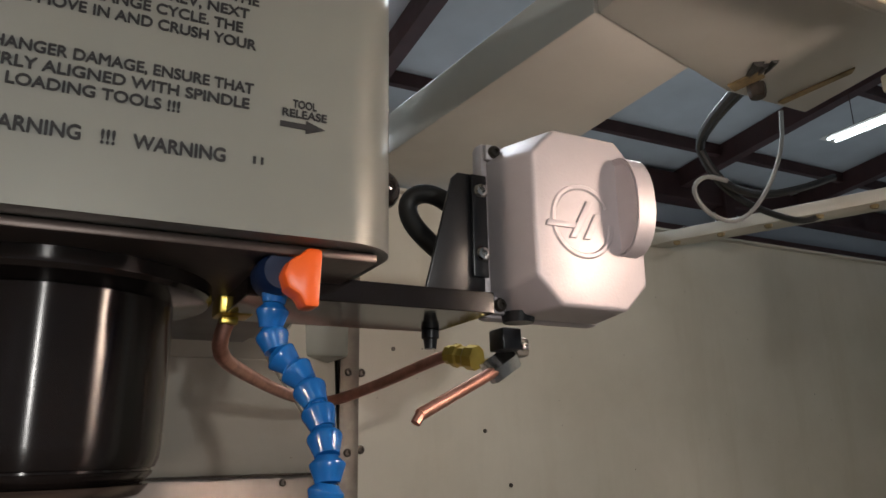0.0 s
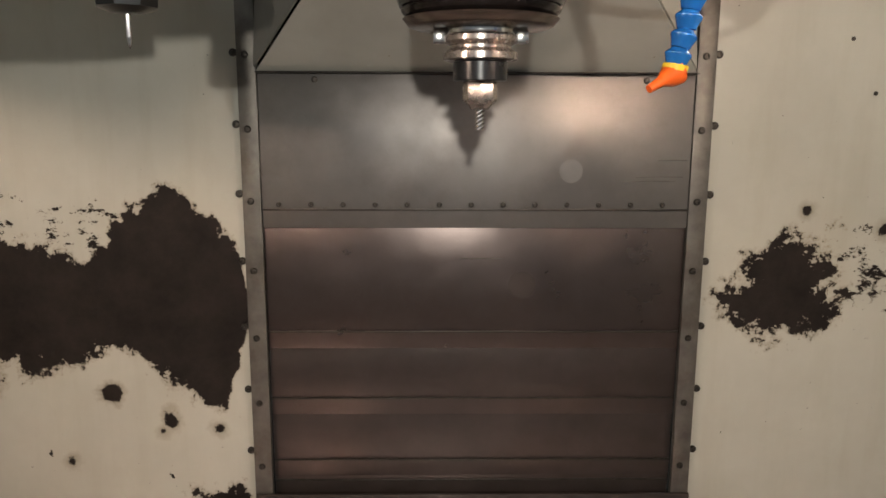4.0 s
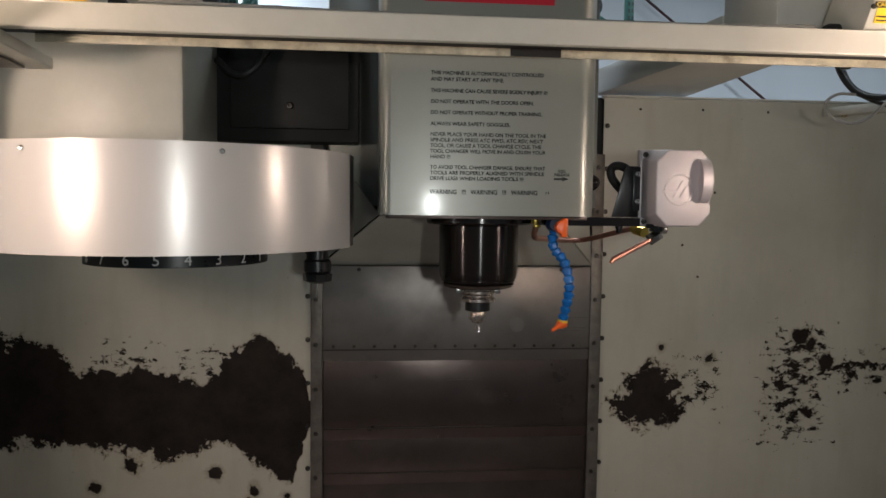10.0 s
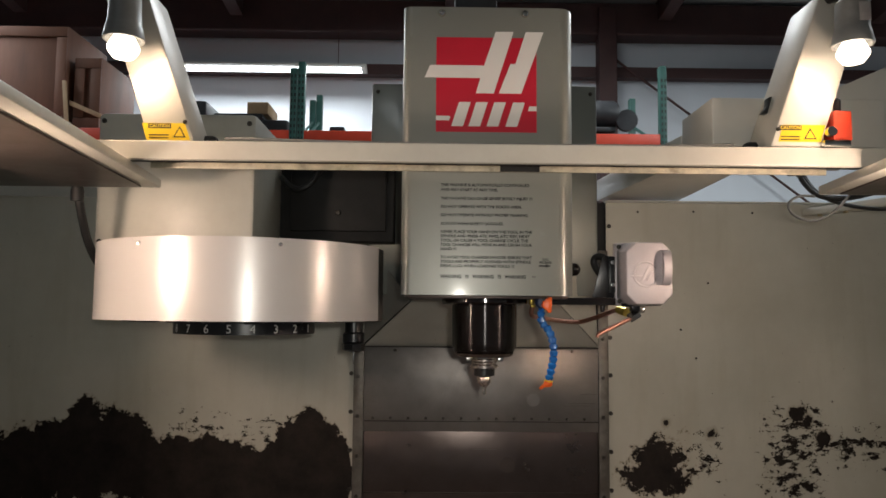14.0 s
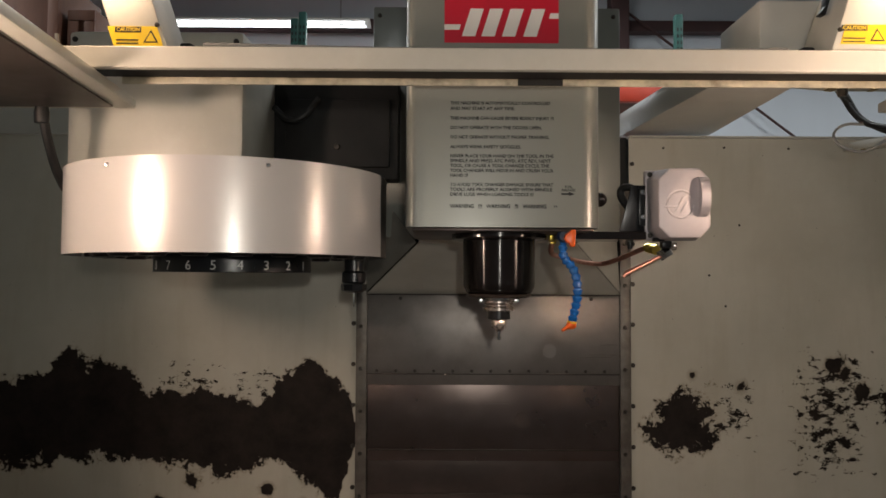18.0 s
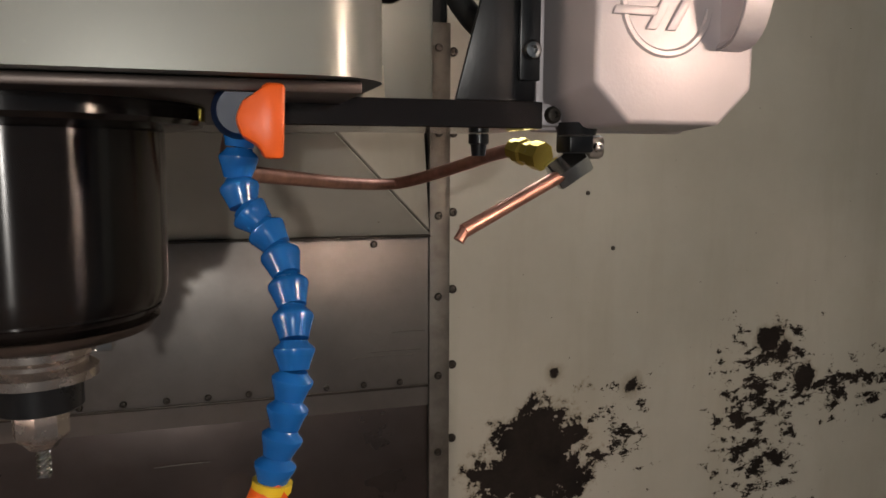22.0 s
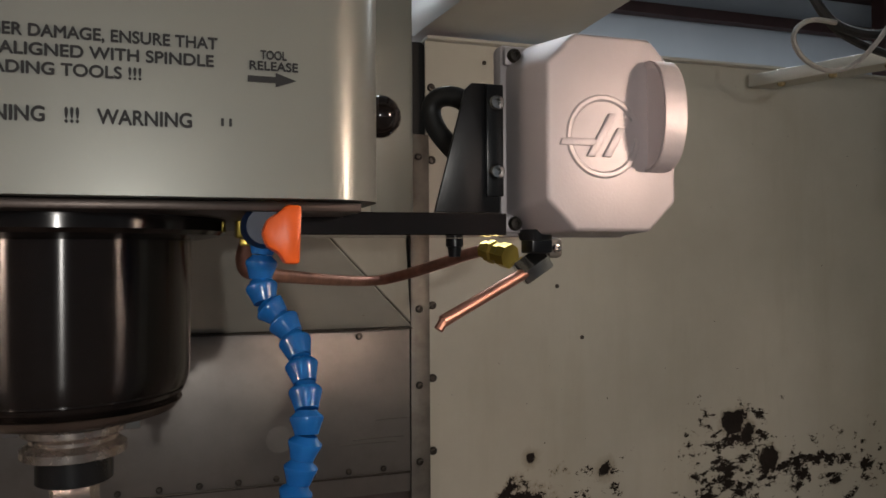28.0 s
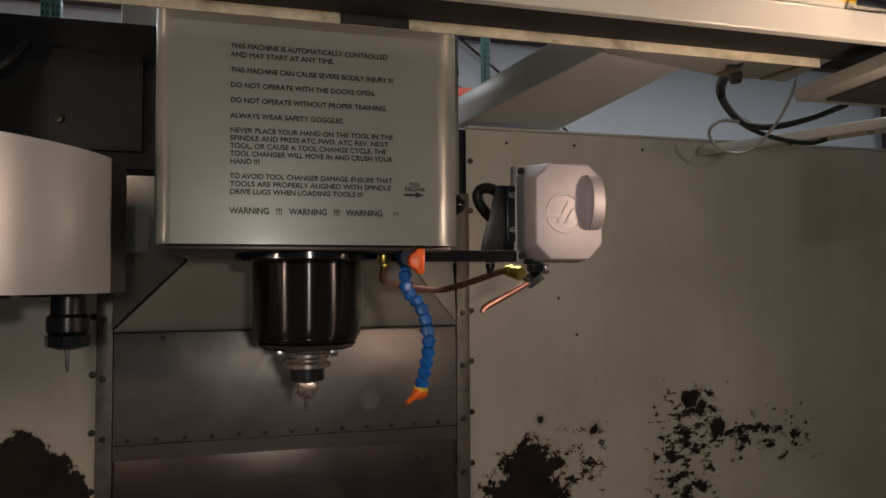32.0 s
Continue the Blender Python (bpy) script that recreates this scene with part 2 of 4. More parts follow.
M["wall_r"] = peeling_paint("peeling_cream_enamel_right", None, [(0.49, 0.825, 0.092, 0.062), (0.515, 0.885, 0.062, 0.055)],
                            [(0.635, 0.88, 0.04, 0.065), (0.905, 0.875, 0.085, 0.15), (1.11, 0.91, 0.15, 0.045)], [(0.526, 0.981, 0.008), (0.66, 0.947, 0.011), (0.92, 1.005, 0.022), (0.945, 0.985, 0.018), (1.0, 0.94, 0.022)])
M["cream"] = plain("cream_enamel", (0.60, 0.575, 0.50), 0.38, 0, 0.08, 6, 0.05, grime=((0.30, 0.25, 0.16), 0.25))
M["sheet"] = plain("white_enamel_sheet", (0.66, 0.64, 0.58), 0.33, 0, 0.06, 5, 0.03, grime=((0.35, 0.31, 0.24), 0.2))
M["edge_rust"] = plain("rust_speckled_edge", (0.34, 0.26, 0.13), 0.6, 0, 0.5, 30, 0.2, grime=((0.04, 0.025, 0.015), 0.9))
M["chipped"] = plain("chipped_cream_enamel", (0.50, 0.45, 0.33), 0.5, 0, 0.3, 30, 0.2, grime=((0.06, 0.035, 0.02), 0.8))
M["silver"] = plain("silver_satin_paint", (0.24, 0.247, 0.222), 0.34, 0.25, 0.03, 3, 0.015, coat=0.25, spread=0.03)
# shroud silver made paler, with the lamp glare put into its base colour
M["shroud"] = plain("silver_shroud_paint_with_glare", (0.63, 0.60, 0.575), 0.30, 0.2, 0.03, 3, 0.012, coat=0.3, spread=0.03)
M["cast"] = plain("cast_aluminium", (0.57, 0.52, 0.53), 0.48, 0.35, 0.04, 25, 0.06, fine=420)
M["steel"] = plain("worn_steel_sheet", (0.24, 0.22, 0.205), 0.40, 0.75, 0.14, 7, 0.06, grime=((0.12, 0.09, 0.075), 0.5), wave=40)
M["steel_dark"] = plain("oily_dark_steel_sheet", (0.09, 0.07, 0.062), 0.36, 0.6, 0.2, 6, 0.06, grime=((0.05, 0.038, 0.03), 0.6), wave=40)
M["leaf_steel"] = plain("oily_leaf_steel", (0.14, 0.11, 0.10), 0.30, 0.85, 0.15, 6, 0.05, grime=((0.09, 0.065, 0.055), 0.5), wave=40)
M["strip"] = plain("dull_grey_strip_steel", (0.16, 0.145, 0.125), 0.45, 0.5, 0.3, 25, 0.1, grime=((0.08, 0.05, 0.03), 0.6))
M["table"] = plain("worn_table_steel", (0.66, 0.56, 0.54), 0.36, 0.7, 0.12, 9, 0.04, grime=((0.12, 0.07, 0.05), 0.5))
M["bolt"] = plain("dark_bolt_steel", (0.07, 0.06, 0.05), 0.4, 0.7, 0.3, 60, 0.1)
M["black"] = plain("black_oxide", (0.012, 0.009, 0.008), 0.11, 0.15, 0.3, 12, 0.006, coat=0.1, spread=0.03)
M["turned_black"] = plain("turned_black_oxide", (0.012, 0.009, 0.008), 0.20, 0.2, 0.3, 12, 0.006, spread=0.03)
turned = M["turned_black"].node_tree
for b in [n for n in turned.nodes if n.type == "BSDF_PRINCIPLED"]:
    lay = turned.nodes.new("ShaderNodeTangent")
    lay.direction_type, lay.axis = "RADIAL", "Z"
    link(turned, lay.outputs[0], b.inputs["Tangent"])
    b.inputs["Anisotropic"].default_value, b.inputs["Anisotropic Rotation"].default_value = 0.95, 0.25
    b.inputs["Specular IOR Level"].default_value = 0.5
M["nose_steel"] = plain("oiled_nose_steel", (0.20, 0.16, 0.135), 0.24, 0.8, 0.2, 40, 0.03)
M["black_paint"] = plain("black_paint", (0.009, 0.009, 0.010), 0.30, 0, 0.3, 20, 0.05)
# near-black stand-in for shade in gaps and holes; also the bare lip patch
M["void"] = plain("shade_black_and_bare_patch", (0.010, 0.009, 0.008), 0.7, 0, 0.4, 10, 0.05)
M["rubber"] = plain("black_rubber", (0.015, 0.015, 0.015), 0.5, 0, 0.2, 30, 0.1)
M["chrome"] = plain("ground_steel", (0.62, 0.60, 0.57), 0.18, 1.0, 0.08, 40, 0.03)
M["tool_steel"] = plain("turned_tool_steel", (0.46, 0.40, 0.36), 0.26, 0.85, 0.08, 40, 0.03)
M["blue"] = plain("blue_plastic", (0.008, 0.125, 0.42), 0.24, 0, 0.1, 30, 0.04, coat=0.3)
M["blue_dark"] = plain("dark_blue_plastic", (0.004, 0.014, 0.05), 0.4, 0, 0.1, 30, 0.04)
M["orange"] = plain("orange_plastic", (0.85, 0.13, 0.015), 0.35, 0, 0.06, 30, 0.04)
M["brass"] = plain("brass", (0.62, 0.45, 0.10), 0.3, 0.9, 0.12, 40, 0.05)
M["copper"] = plain("copper_tube", (0.60, 0.31, 0.235), 0.42, 0.9, 0.25, 35, 0.05, grime=((0.10, 0.04, 0.025), 0.6))
M["red"] = plain("red_print", (0.50, 0.010, 0.030), 0.4, 0, 0.04, 8, 0.0)
M["white"] = plain("white_print", (0.72, 0.71, 0.68), 0.4, 0, 0.03, 8, 0.0)
M["ink"] = plain("black_print", (0.009, 0.009, 0.010), 0.6, 0, 0.05, 8, 0.0)
M["yellow"] = plain("yellow_sticker", (0.78, 0.52, 0.02), 0.4, 0, 0.05, 20, 0.0)
M["socket"] = plain("grey_socket_plastic", (0.25, 0.25, 0.235), 0.4, 0, 0.15, 30, 0.1)
M["bulb"] = glow("lit_bulb", (1.0, 0.88, 0.74), 4)
M["tube"] = glow("lit_tube", (0.85, 0.96, 1.0), 3.5)
M["gusset"] = plain("gusset_grey", (0.24, 0.225, 0.20), 0.45, 0, 0.12, 8, 0.05, grime=((0.10, 0.08, 0.06), 0.4))
M["cable_grey"] = plain("grey_cable", (0.30, 0.29, 0.27), 0.5, 0, 0.15, 40, 0.05)
M["gold"] = plain("old_sealant", (0.33, 0.22, 0.06), 0.6, 0, 0.4, 40, 0.3)
M["hall_wall"] = plain("white_insulation_wall", (0.62, 0.66, 0.70), 0.7, 0, 0.06, 0.8, 0.05, stretch=(1, 1, 0.2))
M["hall_roof"] = plain("white_roof_liner", (0.52, 0.55, 0.56), 0.6, 0, 0.1, 1.2, 0.05)
M["beam"] = plain("dark_red_primer_steel", (0.050, 0.020, 0.018), 0.6, 0, 0.2, 4, 0.05)
M["rack_green"] = plain("green_rack_paint", (0.018, 0.075, 0.062), 0.5, 0, 0.15, 8, 0.05)
M["rack_red"] = plain("orange_red_rack_paint", (0.55, 0.05, 0.02), 0.45, 0, 0.1, 8, 0.05)
M["crate"] = plain("brown_plywood", (0.15, 0.058, 0.030), 0.7, 0, 0.3, 5, 0.15, stretch=(1, 1, 0.2))
M["slat"] = plain("pale_softwood", (0.42, 0.28, 0.16), 0.7, 0, 0.2, 14, 0.1, stretch=(1, 1, 0.15))
M["carton"] = plain("brown_cardboard", (0.30, 0.20, 0.11), 0.8, 0, 0.15, 9, 0.1)
M["junk"] = plain("dark_machine_parts", (0.03, 0.032, 0.035), 0.5, 0.3, 0.4, 10, 0.1)
M["concrete"] = plain("grey_concrete", (0.28, 0.27, 0.26), 0.7, 0, 0.2, 2, 0.1)


# ---------------------------------------------------------------- mesh helpers
def mesh_from(bm, name, material, smooth=True):
    bmesh.ops.recalc_face_normals(bm, faces=bm.faces)
    me = bpy.data.meshes.new(name)
    bm.to_mesh(me)
    bm.free()
    me.materials.append(M[material])
    if smooth:
        for p in me.polygons:
            p.use_smooth = True
        me.set_sharp_from_angle(angle=radians(35))
    return me


def part(name, bm, material, parent=None, label="", smooth=True):
    ob = new(name, mesh_from(bm, name, material, smooth))
    if parent is not None:
        ob.parent = parent
    if label:
        tagged(ob, label)
    return ob


def thing(name, label, category, group="", kind=""):
    return tagged(new(name), label, category, group, kind)


def bm_box(x0, x1, y0, y1, z0, z1, bevel=0.0, seg=2):
    bm = bmesh.new()
    bmesh.ops.create_cube(bm, size=1)
    for v in bm.verts:
        v.co = Vector(((x0 + x1) / 2 + v.co.x * (x1 - x0), (y0 + y1) / 2 + v.co.y * (y1 - y0), (z0 + z1) / 2 + v.co.z * (z1 - z0)))
    if bevel:
        bmesh.ops.bevel(bm, geom=list(bm.edges), offset=bevel, segments=seg, profile=0.5, affect="EDGES")
    return bm


def bm_prism(poly, axis, a0, a1, bevel=0.0, seg=2):
    """A flat outline pushed along an axis; outline pairs are the two other axes in x, y, z order."""
    bm = bmesh.new()
    k = "xyz".index(axis)

    def at(p, a):
        c = list(p)
        c.insert(k, a)
        return c
    lo = [bm.verts.new(at(p, a0)) for p in poly]
    hi = [bm.verts.new(at(p, a1)) for p in poly]
    bm.faces.new(lo)
    bm.faces.new(hi)
    for n in range(len(poly)):
        bm.faces.new((lo[n], lo[n - 1], hi[n - 1], hi[n]))
    bmesh.ops.recalc_face_normals(bm, faces=bm.faces)
    if bevel:
        bmesh.ops.bevel(bm, geom=list(bm.edges), offset=bevel, segments=seg, profile=0.5, affect="EDGES")
    return bm


def bm_lathe(profile, seg=48, m=None):
    bm = bmesh.new()
    rings = []
    for r, z in profile:
        if r < 1e-6:
            rings.append([bm.verts.new((0, 0, z))])
        else:
            rings.append([bm.verts.new((r * math.cos(2 * math.pi * k / seg), r * math.sin(2 * math.pi * k / seg), z)) for k in range(seg)])
    for a, b in zip(rings, rings[1:]):
        for k in range(seg):
            j = (k + 1) % seg
            if len(a) == 1 and len(b) == 1:
                continue
            if len(a) == 1:
                bm.faces.new((a[0], b[k], b[j]))
            elif len(b) == 1:
                bm.faces.new((a[k], b[0], a[j]))
            else:
                bm.faces.new((a[k], b[k], b[j], a[j]))
    if m is not None:
        bmesh.ops.transform(bm, matrix=m, verts=bm.verts)
    return bm


def bm_tube(points, r, seg=12, rounds=6):
    """A round tube along a smoothed line of points."""
    pts = [Vector(p) for p in points]
    for _ in range(2 if rounds else 0):
        out = [pts[0]]
        for a, b in zip(pts, pts[1:]):
            out += [a.lerp(b, 0.25), a.lerp(b, 0.75)]
        pts = out + [pts[-1]]
    bm = bmesh.new()
    side, rings = None, []
    for k, p in enumerate(pts):
        d = (pts[min(k + 1, len(pts) - 1)] - pts[max(k - 1, 0)]).normalized()
        if side is None:
            side = d.orthogonal().normalized()
        side = (side - d * side.dot(d)).normalized()
        up = d.cross(side)
        rings.append([bm.verts.new(p + r * (math.cos(2 * math.pi * q / seg) * side + math.sin(2 * math.pi * q / seg) * up)) for q in range(seg)])
    for a, b in zip(rings, rings[1:]):
        for k in range(seg):
            j = (k + 1) % seg
            bm.faces.new((a[k], b[k], b[j], a[j]))
    bm.faces.new(rings[0])
    bm.faces.new(rings[-1])
    return bm


def join(*bms):
    out = bms[0]
    for b in bms[1:]:
        me = bpy.data.meshes.new("join")
        b.to_mesh(me)
        b.free()
        out.from_mesh(me)
        bpy.data.meshes.remove(me)
    return out


def aim(p, q):
    """A pose at p whose z points to q."""
    d = Vector(q) - Vector(p)
    return Matrix.Translation(p) @ d.to_track_quat("Z", "Y").to_matrix().to_4x4()


def writing(text, x, z, width, cap, y, material, parent, name="lettering"):
    cu = bpy.data.curves.new(name, "FONT")
    cu.body, cu.size, cu.extrude = text, cap / 0.7, 0.0002
    ob = new(name, cu)
    bpy.context.view_layer.update()
    wide = max(v[0] for v in ob.bound_box) - min(v[0] for v in ob.bound_box)
    me = bpy.data.meshes.new_from_object(ob.evaluated_get(bpy.context.evaluated_depsgraph_get()))
    bpy.data.objects.remove(ob)
    bpy.data.curves.remove(cu)
    bm = bmesh.new()
    for k, (dx, dz) in enumerate(((0, 0), (0.075, 0), (0.037, 0.045), (0.037, -0.045))):
        copy = me.copy()
        copy.transform(Matrix.Translation((dx * cap, dz * cap, 0.00004 * k)))
        bm.from_mesh(copy)
        bpy.data.meshes.remove(copy)
    bm.to_mesh(me)
    bm.free()
    me.transform(Matrix.Translation((x, y, z)) @ pose(0, 0, 0, 90, 0, 0) @ Matrix.Diagonal((width / wide, 1, 1, 1)))
    me.materials.clear()
    me.materials.append(M[material])
    out = new(name, me)
    out.parent = parent
    return out


SCREW = None


def screw(parent, place, r=0.006, material="bolt", name="screw", towards=(0, -1, 0)):
    global SCREW
    key = (round(r, 4), material)
    SCREW = SCREW or {}
    if key not in SCREW:
        SCREW[key] = mesh_from(bm_lathe([(0, -0.2 * r), (r, -0.2 * r), (r, 0.35 * r), (0.75 * r, 0.7 * r), (0.42 * r, 0.75 * r), (0.40 * r, 0.3 * r), (0, 0.3 * r)], 12), name, material)
    ob = new(name, SCREW[key])
    ob.matrix_world = aim(place, Vector(place) + Vector(towards))
    ob.parent = parent
    return ob


# ---------------------------------------------------------------- the hall round the machine
def setting(name, bm, material, label, category, smooth=False):
    return tagged(part(name, bm, material, smooth=smooth), label, category, kind="structure")


setting("ground", bm_box(-40, 40, -40, 40, -0.1, 0, 0), "concrete", "grey concrete workshop floor", "floor")
setting("wall_north", bm_box(-12, 12, 6.6, 6.8, 0, 5.0), "hall_wall", "white insulated metal wall of the workshop", "wall")
setting("wall_south", bm_box(-12, 12, -8.2, -8.0, 0, 6.0), "hall_wall", "white insulated metal wall of the workshop", "wall")
setting("wall_east", bm_box(12, 12.2, -8, 6.6, 0, 6.0), "hall_wall", "white insulated metal wall of the workshop", "wall")
setting("wall_west", bm_box(-12.2, -12, -8, 6.6, 0, 6.0), "hall_wall", "white insulated metal wall of the workshop", "wall")
bm = bmesh.new()
vs = [bm.verts.new(c) for c in ((-12.2, 6.8, 4.78), (12.2, 6.8, 4.78), (12.2, -8.2, 6.23), (-12.2, -8.2, 6.23), (-12.2, 6.8, 4.93), (12.2, 6.8, 4.93), (12.2, -8.2, 6.38), (-12.2, -8.2, 6.38))]
for f in ((0, 1, 2, 3), (4, 5, 6, 7), (0, 1, 5, 4), (2, 3, 7, 6), (0, 3, 7, 4), (1, 2, 6, 5)):
    bm.faces.new([vs[k] for k in f])
setting("ceiling", bm, "hall_roof", "white lined metal roof with sagging bays", "ceiling")
eave = setting("eave_beam", bm_box(-12, 12, 6.3, 6.58, 4.40, 4.77, 0.02), "beam", "dark red steel eave beam", "beam")


def roof_z(y):
    return 4.78 + (6.8 - y) * 1.45 / 15


for k in range(9):
    x = -9.6 + 2.4 * k
    b = bm_prism([(6.5, roof_z(6.5) - 0.26), (6.5, roof_z(6.5) - 0.01), (-8, roof_z(-8) - 0.01), (-8, roof_z(-8) - 0.34)], "x", x - 0.07, x + 0.07)
    tagged(part("rafter", b, "beam", smooth=False), "dark red steel roof rafter", "rafter", "roof rafters", "structure")
for k in range(8):
    y = 5.6 - 1.7 * k
    b = bm_box(-12, 12, y - 0.04, y + 0.04, roof_z(y) - 0.15, roof_z(y) - 0.005)
    tagged(part("purlin", b, "beam", smooth=False), "dark red steel roof purlin", "purlin", "roof purlins", "structure")
for z in (4.02,):
    tagged(part("girt", bm_box(-12, 12, 6.45, 6.58, z - 0.06, z + 0.06), "beam", smooth=False), "dark red steel wall girt", "girt", kind="structure")
for x in (1.75, 8, -7):
    tagged(part("column_post", bm_box(x - 0.1, x + 0.1, 6.25, 6.445, 0, 4.7, 0.01), "beam", smooth=False), "dark red steel wall column", "column", kind="structure")
for x0, z0, x1, z1 in ((1.8, 4.2, 4.2, 2.4),):
    tagged(part("brace_rod", bm_tube([(x0, 6.4, z0), (x1, 6.4, z1)], 0.015, 8, 0), "beam"), "thin diagonal steel brace rod", "brace", kind="structure")


def tube_fixture(x, y, z, across):
    t = thing("tube_lamp", "white fluorescent strip lamp hung under the roof, lit", "lamp", "roof lamps")
    t.matrix_world = pose(x, y, z, 0, 0, 0 if across else 90)
    part("housing", bm_prism([(-0.14, 0.03), (-0.05, 0.08), (0.05, 0.08), (0.14, 0.03)], "x", -1.2, 1.2, 0.005), "sheet", t)
    for dy in (-0.06, 0.06):
        part("tube", bm_lathe([(0, -1.15), (0.018, -1.15), (0.018, 1.15), (0, 1.15)], 12, pose(0, dy, 0.03, 0, 90, 0)), "tube", t)
    for dx in (-0.9, 0.9):
        part("hanger", bm_tube([(dx, 0, 0.08), (dx, 0, roof_z(y) - z)], 0.004, 6, 0), "beam", t)


for tx, ty, tz, power, across in TUBES:
    tube_fixture(tx, ty + 0.001, tz, across)


def rack(x0, x1, y, top, beams):
    t = thing("pallet_rack", "green pallet rack with orange-red beams", "rack", "pallet racks")
    for x in (x0, x1):
        for dy in (0, 0.9):
            part("upright", bm_box(x - 0.027, x + 0.027, y + dy - 0.035, y + dy + 0.035, 0, top, 0.004), "rack_green", t)
        # near-black boxes on the face stand in for the shaded perforations
        slots = join(*[bm_box(x + dx - 0.006, x + dx + 0.006, y - 0.0362, y - 0.0352, 2.42 + 0.05 * k, 2.445 + 0.05 * k) for k in range(int((top - 2.45) / 0.05)) for dx in (-0.013, 0.013)])
        tagged(part("slots", slots, "void", t, smooth=False), kind="stuff")
        for k in range(int(top / 0.6)):
            part("lattice", bm_tube([(x, y, 0.2 + 0.6 * k), (x, y + 0.9, 0.6 + 0.6 * k)], 0.014, 6, 0), "rack_green", t)
    for z in beams:
        for dy in (0, 0.9):
            part("beam", bm_box(x0 + 0.028, x1 - 0.028, y + dy - 0.03, y + dy + 0.03, z - 0.06, z + 0.06, 0.005), "rack_red", t)
        part("deck", bm_box(x0 + 0.05, x1 - 0.05, y + 0.035, y + 0.86, z + 0.02, z + 0.045), "crate", t)
    return t


rack(-4.2, -1.285, 4.0, 3.2, (1.2, 2.64))
rack(-1.225, 1.635, 4.0, 3.25, (1.2, 2.64))


def crate(name, x0, x1, y0, y1, z0, z1, material, label, category):
    t = thing(name, label, category)
    part("body", bm_box(x0, x1, y0, y1, z0, z1, 0.008), material, t)
    if material == "crate":
        for z in (z0 + 0.05, z1 - 0.09):
            part("batten", bm_box(x0, x1, y0 - 0.024, y0 - 0.002, z, z + 0.08, 0.003), material, t)
        for x in (x0, x1 - 0.08):
            part("batten", bm_box(x, x + 0.08, y0 - 0.024, y0 - 0.002, z0 + 0.135, z1 - 0.095, 0.003), material, t)
    return t


crate("wooden_crate", -4.05, -3.13, 4.1, 4.8, 2.687, 3.56, "crate", "tall brown plywood crate on the rack", "crate")
crate("wooden_crate", -3.08, -2.87, 4.15, 4.8, 2.687, 3.32, "crate", "narrow brown plywood crate on the rack", "crate")
slat = thing("softwood_offcut", "pale softwood offcut leaning against the crates", "timber")
part("slat", bm_prism([(-3.10, 2.687), (-3.07, 2.687), (-3.11, 3.10), (-3.14, 3.10)], "y", 4.05, 4.07, 0.002), "slat", slat)
part("slat", bm_prism([(-3.09, 2.95), (-2.83, 2.84), (-2.83, 2.80), (-3.09, 2.91)], "y", 4.08, 4.10, 0.002), "slat", slat)
crate("cardboard_box", -1.69, -1.52, 4.14, 4.5, 2.872, 2.97, "carton", "brown cardboard box on dark machine parts", "box")
for x0, x1, z1, lab in ((-1.98, -1.36, 2.83, "low dark heap of machine parts on the rack"), (-2.12, -2.02, 2.98, "dark machine part upright on the rack"), (0.95, 1.45, 2.75, "dark motor base on the rack"), (-1.05, -0.70, 2.73, "grey steel plates stacked on the rack")):
    t = thing("machine_part", lab, "machine part")
    part("base", bm_box(x0, x1, 4.15, 4.6, 2.687, z1, 0.02), "junk", t)
    if x1 - x0 > 0.3:
        part("tray", bm_box(x0 + 0.03, x1 - 0.2, 4.12, 4.5, z1 + 0.002, z1 + 0.04, 0.01), "junk", t)
motor = thing("electric_motor", "dark electric motor with a round end on the rack", "motor")
part("barrel", bm_lathe([(0, -0.16), (0.10, -0.16), (0.12, -0.13), (0.12, 0.13), (0.10, 0.16), (0, 0.16)], 20, pose(1.2, 4.35, 2.95, 0, 90, 0)), "junk", motor)
part("foot", bm_box(1.07, 1.33, 4.27, 4.43, 2.793, 2.832, 0.005), "junk", motor)
part("fan_cover", bm_lathe([(0, 0), (0.09, 0), (0.09, 0.05), (0, 0.05)], 20, pose(1.42, 4.3, 2.885, 90, 0, 0)), "junk", motor)

# ---------------------------------------------------------------- the machine's enclosure
WY = 0.50
XL, XR = -0.383, 0.338
setting("wall_back_left", bm_box(-1.75, XL - 0.017, WY, WY + 0.004, 0.10, 1.637), "wall_l", "cream enamelled enclosure wall with large flaked dark patches", "wall")
setting("wall_back_right", bm_box(XR + 0.015, 1.75, WY, WY + 0.004, 0.10, 1.637), "wall_r", "cream enamelled enclosure wall with flaked dark patches", "wall")
for x0, x1 in ((-1.75, XL - 0.017), (XR + 0.015, 1.75)):
    setting("wall_rim", bm_box(x0, x1, WY - 0.012, WY + 0.03, 1.638, 1.643, 0.001), "cream", "folded cream rim along the wall top", "trim")
setting("wall_upper_left", bm_box(-1.75, -0.965, WY + 0.012, WY + 0.016, 1.644, 1.72), "cream", "cream enclosure sheet above the wall rim", "wall")
for s, nm in ((-1, "west"), (1, "east")):
    setting("enclosure_side_" + nm, bm_box(min(s * 1.75, s * 1.756), max(s * 1.75, s * 1.756), -0.42, WY - 0.001, 0.10, 1.56), "cream", "cream enamelled enclosure side wall", "wall")
    setting("enclosure_front_" + nm, bm_box(min(s * 0.95, s * 1.75), max(s * 0.95, s * 1.75), -0.46, -0.43, 0.10, 1.56), "cream", "cream enamelled enclosure front beside the doorway", "wall")
